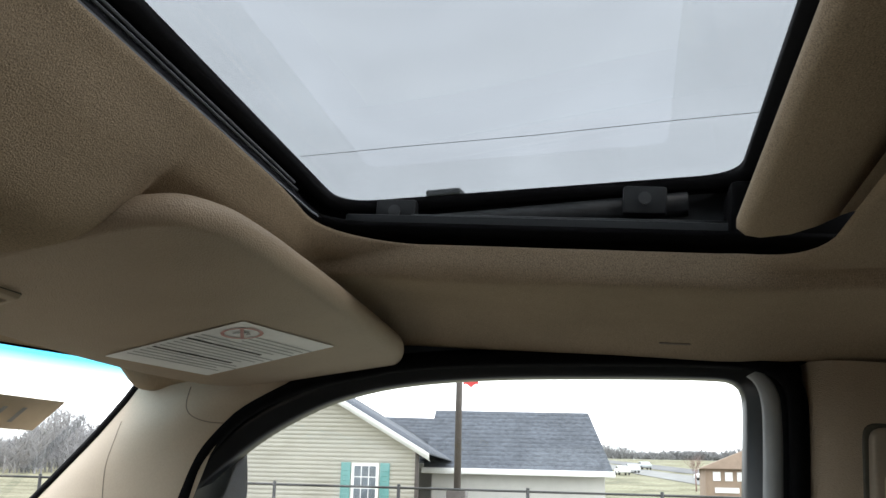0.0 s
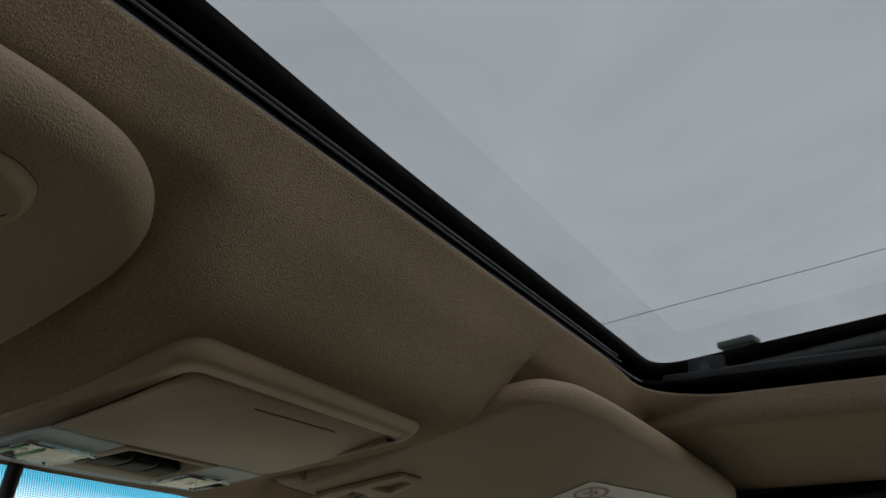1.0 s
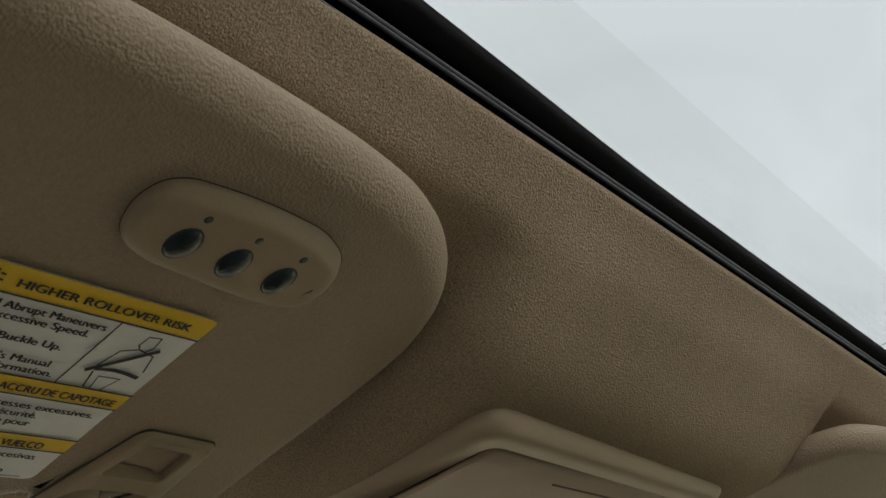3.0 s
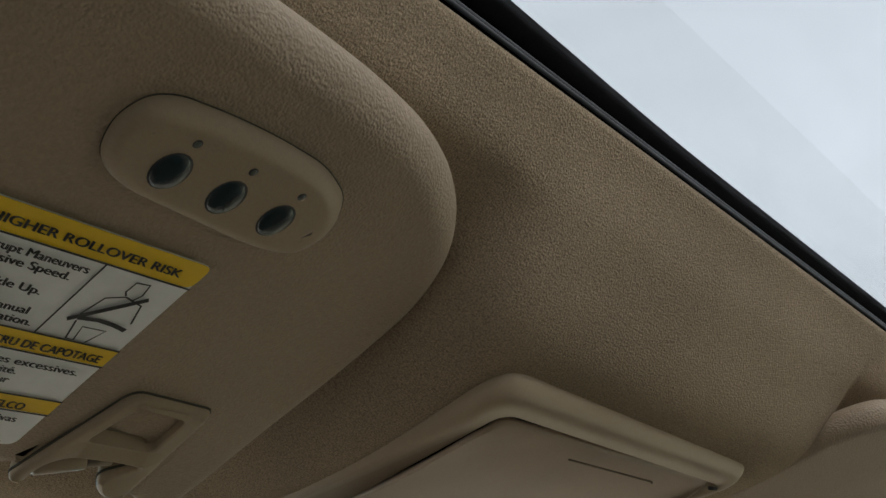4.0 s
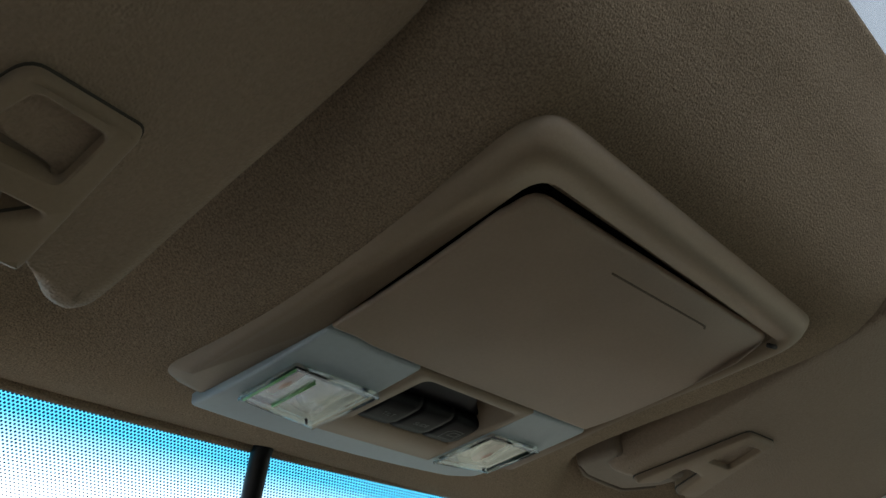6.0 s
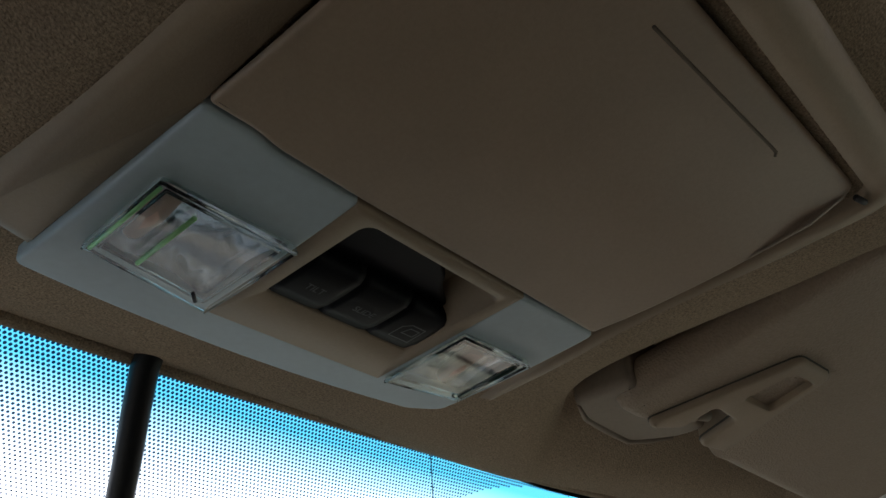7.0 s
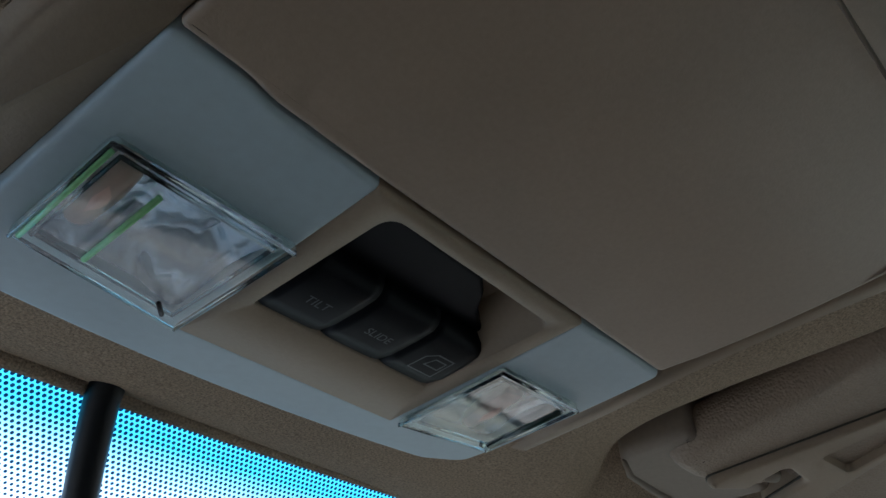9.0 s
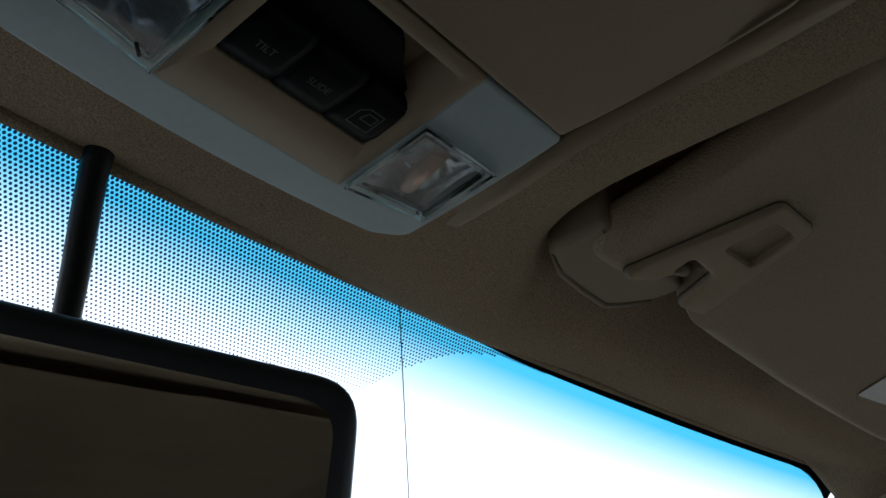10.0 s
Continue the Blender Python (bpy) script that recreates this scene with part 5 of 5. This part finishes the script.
for name, near, far, mat, label in (("road", ((215, 12), (174, 1), (141, -7), (118, -12.4), (98, -19), (70, -34)), ((242, 12), (199, 1.2), (167, -8), (151, -16), (132, -25), (104, -42)), asphalt, "pale grey road curving past the houses"), ("road_far", ((250, 12), (206, 1.4), (173, -9), (156, -17.5), (137, -27), (109, -44)), ((262, 10), (222, -2), (188, -13), (170, -22), (150, -32), (120, -50)), dark_road, "dark asphalt road behind a verge")):
    bm, _ = rows_mesh([resample([(x, y, 0) for x, y in side], 40) for side in (near, far)])
    for v in bm.verts:
        v.co.z = 0.02 + 10.5 * step(45, 330, v.co.x)
    tagged(part(name, bm, mat, m=WORLD), label, "road", kind="structure")


def wall_boards(w, h, top=None, gap=0.13):
    """Lapped siding boards on a wall w wide in x, facing -y; top(z) narrows it into a gable, as (x0, x1)."""
    out = []
    k = 0
    while k * gap < h:
        z0, z1 = k * gap, min(h, (k + 1) * gap)
        x0, x1 = (0, w) if top is None else top((z0 + z1) / 2)
        if x1 - x0 > 0.05:
            bm = bmesh.new()
            p = [(x0, -0.022, z0), (x1, -0.022, z0), (x1, -0.004, z1), (x0, -0.004, z1), (x0, 0, z0), (x1, 0, z0)]
            v = [bm.verts.new(q) for q in p]
            bm.faces.new((v[0], v[1], v[2], v[3])), bm.faces.new((v[4], v[5], v[1], v[0]))
            out.append(bm)
        k += 1
    return out


def house(m, w, eave, ridge, depth, label, gable, window_at=None):
    """A house whose front faces -y in its own frame: gable end (gable) or eave side to the front."""
    root = thing("house", (0, 0, 0), label, "house", m=m)
    if gable:
        mid, slope = w / 2, (ridge - eave) / (w / 2)
        top = lambda z: (0, w) if z < eave else ((z - eave) / slope, w - (z - eave) / slope)
        for bm in wall_boards(w, ridge, top):
            part("board", bm, siding_mat, root)
        for sgn in (-1, 1):
            a = Vector((mid + sgn * (w / 2 + 0.45), 0, eave - 0.45 * slope))
            b = Vector((mid, 0, ridge))
            q = [(a.x, -0.4, a.z + 0.10), (b.x, -0.4, b.z + 0.10), (b.x, depth, b.z + 0.10), (a.x, depth, a.z + 0.10)]
            bm = bmesh.new()
            lo = [bm.verts.new((x, y, z)) for x, y, z in q]
            hi = [bm.verts.new((x, y, z + 0.06)) for x, y, z in q]
            bm.faces.new(lo), bm.faces.new(hi)
            for k in range(4):
                bm.faces.new((lo[k], lo[(k + 1) % 4], hi[(k + 1) % 4], hi[k]))
            part("roof", bm, slate, root, "dark grey shingle roof")
            bm = bmesh.new()
            bb = [bm.verts.new(p) for p in ((a.x, -0.43, a.z - 0.08), (b.x, -0.43, b.z - 0.08), (b.x, -0.43, b.z + 0.14), (a.x, -0.43, a.z + 0.14), (a.x, -0.02, a.z - 0.08), (b.x, -0.02, b.z - 0.08))]
            bm.faces.new((bb[0], bb[1], bb[2], bb[3])), bm.faces.new((bb[4], bb[5], bb[1], bb[0]))
            part("bargeboard", bm, white_trim, root, "white roof edge board")
        part("corner_post", box(w - 0.02, w + 0.10, -0.05, 0.05, 0, eave, 0.01), pole_mat, root)
    else:
        part("wall", box(0, w, 0, depth, 0, eave), siding_grey, root)
        n = 14
        for k in range(n):
            f0, f1 = k / n, (k + 1) / n
            y0, y1 = -0.4 + (depth / 2 + 0.4) * f0, -0.4 + (depth / 2 + 0.4) * f1
            z0, z1 = eave + (ridge - eave) * f0, eave + (ridge - eave) * f1
            bm = bmesh.new()
            v = [bm.verts.new(p) for p in ((-0.3, y0, z0 + 0.05), (w + 0.3 - 0.6 * f0, y0, z0 + 0.05), (w + 0.3 - 0.6 * f1, y1, z1 + 0.03), (-0.3, y1, z1 + 0.03), (-0.3, y0, z0), (w + 0.3 - 0.6 * f0, y0, z0))]
            bm.faces.new(v[:4]), bm.faces.new((v[4], v[5], v[1], v[0]))
            part("shingle_row", bm, slate, root, "row of dark grey shingles")
        bm = bmesh.new()
        bm.faces.new([bm.verts.new(p) for p in ((-0.3, depth + 0.4, eave), (w + 0.3, depth + 0.4, eave), (w - 0.6, depth / 2, ridge), (-0.3, depth / 2, ridge))])
        part("roof", bm, slate, root)
        part("gutter", box(-0.35, w + 0.35, -0.55, -0.38, eave - 0.16, eave + 0.06, 0.03), white_trim, root, "white eaves gutter")
    if window_at:
        x, z, ww, hh = window_at
        win = part("window", box(x, x + ww, -0.06, -0.005, z, z + hh, 0.01), white_trim, root, "white window with dark panes")
        for i in range(3):
            for j in range(4):
                px, pz = x + 0.07 + i * (ww - 0.14) / 3, z + 0.07 + j * (hh - 0.14) / 4
                part("pane", box(px + 0.012, px + (ww - 0.14) / 3 - 0.012, -0.066, -0.058, pz + 0.012, pz + (hh - 0.14) / 4 - 0.012), window_dark, win)
        for x0 in (x - 0.34, x + ww + 0.04):
            sh = part("shutter", box(x0, x0 + 0.30, -0.055, -0.005, z - 0.02, z + hh + 0.02, 0.01), teal_mat, root, "teal wooden shutter")
            for j in range(9):
                zz = z + 0.1 + j * (hh - 0.2) / 9
                part("slat", box(x0 + 0.05, x0 + 0.25, -0.066, -0.05, zz, zz + 0.05, 0.004), teal_mat, sh)
    return root


siding_grey = material("pale_grey_siding", (0.44, 0.43, 0.415), 0.6, vary=0.05, scale=3)
# gable house: its right corner and the window stand at 30 m
G = 30.0
corner = out_at((0.9767, 0.2144, 0.0), G)
left_way = Vector((-0.2144, 0.9767, 0))
def face_to(origin, right):
    """A frame at origin whose x runs along right and whose y points away from the camera."""
    r = right.normalized()
    return Matrix(((r.x, -r.y, 0, origin.x), (r.y, r.x, 0, origin.y), (0, 0, 1, origin.z), (0, 0, 0, 1)))


w1 = 9.2
right_way = Vector((0.10, -1.0, 0)).normalized()
org = Vector((corner.x, corner.y, 0)) - right_way * w1
house(face_to(org, right_way), w1, 2.75, 5.386, 12.0, "tan sided gable house with teal shutters", True, (w1 - 1.98, 0.80, 0.84, 1.50))
a2 = out_at((0.9802, 0.1982, 0.0), 38.0)
b2 = out_at((0.9999, 0.016, 0.0), 38.0)
w2 = (Vector((b2.x, b2.y, 0)) - Vector((a2.x, a2.y, 0))).length
house(face_to(Vector((a2.x, a2.y, 0)), Vector((b2.x - a2.x, b2.y - a2.y, 0))), w2 - 0.3, 2.28, 4.85, 9.0, "low pale house with a dark shingle roof and white gutter", False)
a3 = out_at((0.94, 0.34, 0.0), 42.0)
b3 = out_at((0.986, 0.165, 0.0), 42.0)
house(face_to(Vector((a3.x, a3.y, 0)), Vector((b3.x - a3.x, b3.y - a3.y, 0))), (b3 - a3).length, 2.5, 4.75, 9.0, "rear wing with a dark shingle roof", False)

# street lamp
base = out_at((0.985, 0.1724, 0), 22.0)
lamp = thing("street_lamp", (base.x, base.y, 0), "dark bronze street lamp with a flat box head and red flag", "street lamp", m=WORLD)
part("base", box(base.x - 0.22, base.x + 0.22, base.y - 0.22, base.y + 0.22, -0.05, 1.62, 0.04), pole_mat, lamp)
part("pole", tube([(base.x, base.y, 0), (base.x, base.y, 4.0), (base.x, base.y, 8.45)], [0.085, 0.075, 0.06], 12), pole_mat, lamp)
head_bm = box(-0.44, 0.44, -0.26, 0.26, 0, 0.16, 0.05)
bmesh.ops.transform(head_bm, matrix=Matrix.Translation((base.x + 0.0, base.y + 0.42, 8.48)) @ Matrix.Rotation(radians(80), 4, "Z"), verts=head_bm.verts)
part("head", head_bm, lamp_mat, lamp, "flat grey lamp head")
part("arm", tube([(base.x, base.y, 8.4), (base.x, base.y + 0.2, 8.53)], 0.05, 8), pole_mat, lamp)
bm, _ = rows_mesh([[(base.x - 0.05, base.y - 0.10 - 0.05 * i, 3.95 + 0.04 * math.sin(i * 1.3) + dz) for i in range(8)] for dz in (0.0, 0.5)])
part("flag", bm, red_cloth, lamp, "small red flag")

# overhead cable
c0, c1 = out_at((0.9691, 0.2465, 0.3606), 20.0), out_at((0.9981, -0.0614, 0.3891), 20.0)
way = c1 - c0
tagged(part("cable", tube([c0 - way * 0.35, c0, c0.lerp(c1, 0.5) - Vector((0, 0, 0.03)), c1, c1 + way * 2], 0.0065, 6), rubber, m=WORLD), "thin black overhead power cable", "cable")

# fence: rails and posts
fence_black = material("black_fence_paint", (0.015, 0.015, 0.016), 0.5, vary=0.2, scale=30)
f0, f1 = out_at((0.9062, 0.4229, -0.0047), 15.0), out_at((0.9952, -0.0976, -0.0069), 14.0)
d = f1 - f0
fence = thing("fence", (f0.x, f0.y, 0), "black metal rail fence", "fence", m=WORLD)
p0, p1 = f0 - d * 2.0, f1 + d * 0.6
part("rail", tube([p0, p1], 0.017, 8), fence_black, fence)
part("rail", tube([p0 - Vector((0, 0, 0.9)), p1 - Vector((0, 0, 0.9))], 0.014, 8), fence_black, fence)
n = 16
for k in range(n):
    p = p0.lerp(p1, k / (n - 1))
    part("post", tube([(p.x, p.y, -0.05), (p.x, p.y, p.z + 0.05)], 0.026, 8), fence_black, fence)

# sign building, car and bare trees to the right
s0 = out_at((0.9958, -0.0916, 0), 70.0)
sz = 10.5 * step(45, 330, s0.x) - 0.05
shop = thing("shop", (s0.x, s0.y, sz), "small brown shop with a white sign on its gable", "shop", m=WORLD)
part("wall", box(s0.x, s0.x + 6, s0.y - 5.0, s0.y + 1.2, sz, sz + 3.1, 0.02), brown_wall, shop)
bm = bmesh.new()
v = [bm.verts.new(p) for p in ((s0.x - 0.4, s0.y + 1.6, sz + 3.0), (s0.x - 0.4, s0.y - 2.0, sz + 4.5), (s0.x - 0.4, s0.y - 5.6, sz + 3.0), (s0.x + 6, s0.y + 1.6, sz + 3.0), (s0.x + 6, s0.y - 2.0, sz + 4.5), (s0.x + 6, s0.y - 5.6, sz + 3.0))]
bm.faces.new((v[0], v[1], v[4], v[3])), bm.faces.new((v[1], v[2], v[5], v[4])), bm.faces.new((v[0], v[1], v[2]))
part("roof", bm, brown_wall, shop)
for dy, ww, zz in ((0.7, 0.5, 2.2), (-0.1, 0.5, 2.2), (-0.9, 0.5, 2.2), (0.6, 1.6, 1.4)):
    part("sign_bar", box(s0.x - 0.08, s0.x - 0.02, s0.y + dy - ww, s0.y + dy, sz + zz, sz + zz + (0.6 if zz > 2 else 0.35)), white_trim, shop, "white sign lettering")

def parked_car(at, turn, mat, label):
    m = Matrix.Translation(at) @ Matrix.Rotation(turn, 4, "Z")
    root = thing("car", (0, 0, 0), label, "car", m=m)
    prof = [(-2.2, 0.35), (-2.2, 0.85), (-1.9, 0.95), (-1.2, 1.05), (-0.6, 1.45), (0.9, 1.48), (1.7, 1.05), (2.2, 0.95), (2.25, 0.35)]
    bm, vs = rows_mesh([[(x, y * (0.88 if z > 1.1 else 1), z) for x, z in prof] for y in (-0.85, -0.8, 0.8, 0.85)], closed=True)
    bm.faces.new(vs[0]), bm.faces.new(list(reversed(vs[-1])))
    part("body", bm, mat, root)
    for s in (-1, 1):
        bm = bmesh.new()
        bm.faces.new([bm.verts.new((x, s * 0.86, z)) for x, z in ((-1.1, 1.05), (-0.55, 1.38), (0.85, 1.40), (1.5, 1.05))])
        part("side_window", bm, window_dark, root)
        for x in (-1.35, 1.4):
            bm = bmesh.new()
            bmesh.ops.create_cone(bm, cap_ends=True, segments=16, radius1=0.33, radius2=0.33, depth=0.2, matrix=Matrix.Translation((x, s * 0.78, 0.33)) @ Matrix.Rotation(radians(90), 4, "X"))
            part("wheel", bm, rubber, root)


for way, dist, turn, mat, label in (((0.9969, -0.0785, 0), 147, -0.9, white_car, "white car parked by the road"), ((1.0, -0.004, 0), 170, 0.2, white_car, "white car far down the road"), ((0.9995, -0.016, 0), 185, 0.2, grey_paint, "grey car far down the road"), ((1.0, 0.006, 0), 160, 0.2, white_car, "white car far down the road")):
    p = out_at(way, dist)
    parked_car((p.x, p.y, -0.03 + 10.5 * step(45, 330, p.x)), turn, mat, label)

red_bark = material("reddish_bark", (0.24, 0.15, 0.13), 0.95, vary=0.2, scale=10)
# Bark paled to grey: the haze of distance is put into its colour.
hazed_bark = material("hazed_far_bark", (0.20, 0.20, 0.205), 0.95, vary=0.25, scale=1.0)


def bare_tree(at, height, spread, seed, label, twigs=5, wood=None):
    wood = wood or hazed_bark
    rnd = random.Random(seed)
    root = thing("tree", at, label, "tree", "bare trees", m=WORLD)
    trunk, crown = bmesh.new(), bmesh.new()
    at = Vector(at)
    tube([at, at + Vector((0.05, 0.03, height * 0.3)), at + Vector((0.02, -0.04, height * 0.55))], [height * 0.02, height * 0.015, height * 0.008], 6, bm=trunk)
    def grow(p, dirn, length, r, depth):
        q = p + dirn * length
        mid = p.lerp(q, 0.5) + Vector((rnd.uniform(-1, 1), rnd.uniform(-1, 1), rnd.uniform(-0.3, 0.6))) * length * 0.08
        tube([p, mid, q], [r, r * 0.8, r * 0.5], 3 if depth > 1 else 4, bm=crown)
        if depth < 4:
            for _ in range(twigs if depth < 2 else 4):
                v = (dirn + Vector((rnd.uniform(-1, 1), rnd.uniform(-1, 1), rnd.uniform(-0.15, 0.9))) * spread).normalized()
                grow(p.lerp(q, rnd.uniform(0.45, 1.0)), v, length * rnd.uniform(0.5, 0.72), r * 0.5, depth + 1)
    for k in range(5):
        a = rnd.uniform(0, 6.28)
        grow(at + Vector((0, 0, height * rnd.uniform(0.2, 0.45))), Vector((math.cos(a) * 0.5, math.sin(a) * 0.5, 1)).normalized(), height * 0.30, height * 0.006, 1)
    part("trunk", trunk, wood, root)
    part("crown", crown, wood, root)
    return root


p = out_at((0.9978, -0.0655, 0), 115)
bare_tree((p.x, p.y, -0.05 + 10.5 * step(45, 330, p.x)), 4.6, 0.9, 3, "small bare reddish tree by the road", 6, red_bark)
protos = [bare_tree((90, 80, -0.05), 6.5, 0.6, 11, "tall bare winter tree"), bare_tree((98, 86, -0.05), 5.5, 0.65, 12, "tall bare winter tree"), bare_tree((86, 90, -0.05), 7.5, 0.6, 13, "tall bare winter tree")]
rnd = random.Random(5)
for k in range(14):
    a = radians(24 + k * 3.0 + rnd.uniform(-0.5, 0.5))
    dist = rnd.uniform(135, 175)
    x, y = math.cos(a) * dist, math.sin(a) * dist
    copy_thing(protos[k % 3], Matrix.Translation((x, y, -0.05 + 10.5 * step(45, 330, x))) @ Matrix.Rotation(rnd.uniform(0, 6), 4, "Z") @ Matrix.Diagonal((1, 1, 1, 1)))

# far woods: a haze of thin bare stems and twigs
rnd = random.Random(21)
verts, faces = [], []
def twig(p, q, r):
    a = len(verts)
    d = (q - p).normalized()
    u = d.orthogonal().normalized() * r
    v = d.cross(u)
    for e, k in ((p, 1.0), (q, 0.35)):
        for w in (0.0, 2.09, 4.19):
            verts.append(tuple(e + (u * math.cos(w) + v * math.sin(w)) * k))
    for i in range(3):
        j = (i + 1) % 3
        faces.append((a + i, a + j, a + 3 + j, a + 3 + i))


def copse(count, from_deg, to_deg, near, far, low, high, twigs, r):
    for k in range(count):
        ang, dist = radians(rnd.uniform(from_deg, to_deg)), rnd.uniform(near, far)
        x, y = math.cos(ang) * dist, math.sin(ang) * dist
        foot = Vector((x, y, -0.1 + 10.5 * step(45, 330, x)))
        h = rnd.uniform(low, high) * (0.75 + 0.25 * math.sin(ang * 37.0) + 0.15 * math.sin(ang * 91.0))
        tip = foot + Vector((rnd.uniform(-0.6, 0.6), rnd.uniform(-0.6, 0.6), h))
        twig(foot, tip, r * 1.6)
        for _ in range(twigs):
            p = foot.lerp(tip, rnd.uniform(0.05, 0.98))
            twig(p, p + Vector((rnd.uniform(-1.4, 1.4), rnd.uniform(-1.4, 1.4), rnd.uniform(0.2, 1.7))), r)


copse(2600, 20, 62, 140, 210, 4.5, 9.0, 22, 0.06)
copse(700, -9, 6, 300, 335, 1.5, 4.5, 16, 0.12)
me = bpy.data.meshes.new("woods")
me.from_pydata(verts, [], faces)
me.materials.append(hazed_bark)
tagged(new("woods", me), "far bare grey-brown winter woods", "woods", kind="stuff")
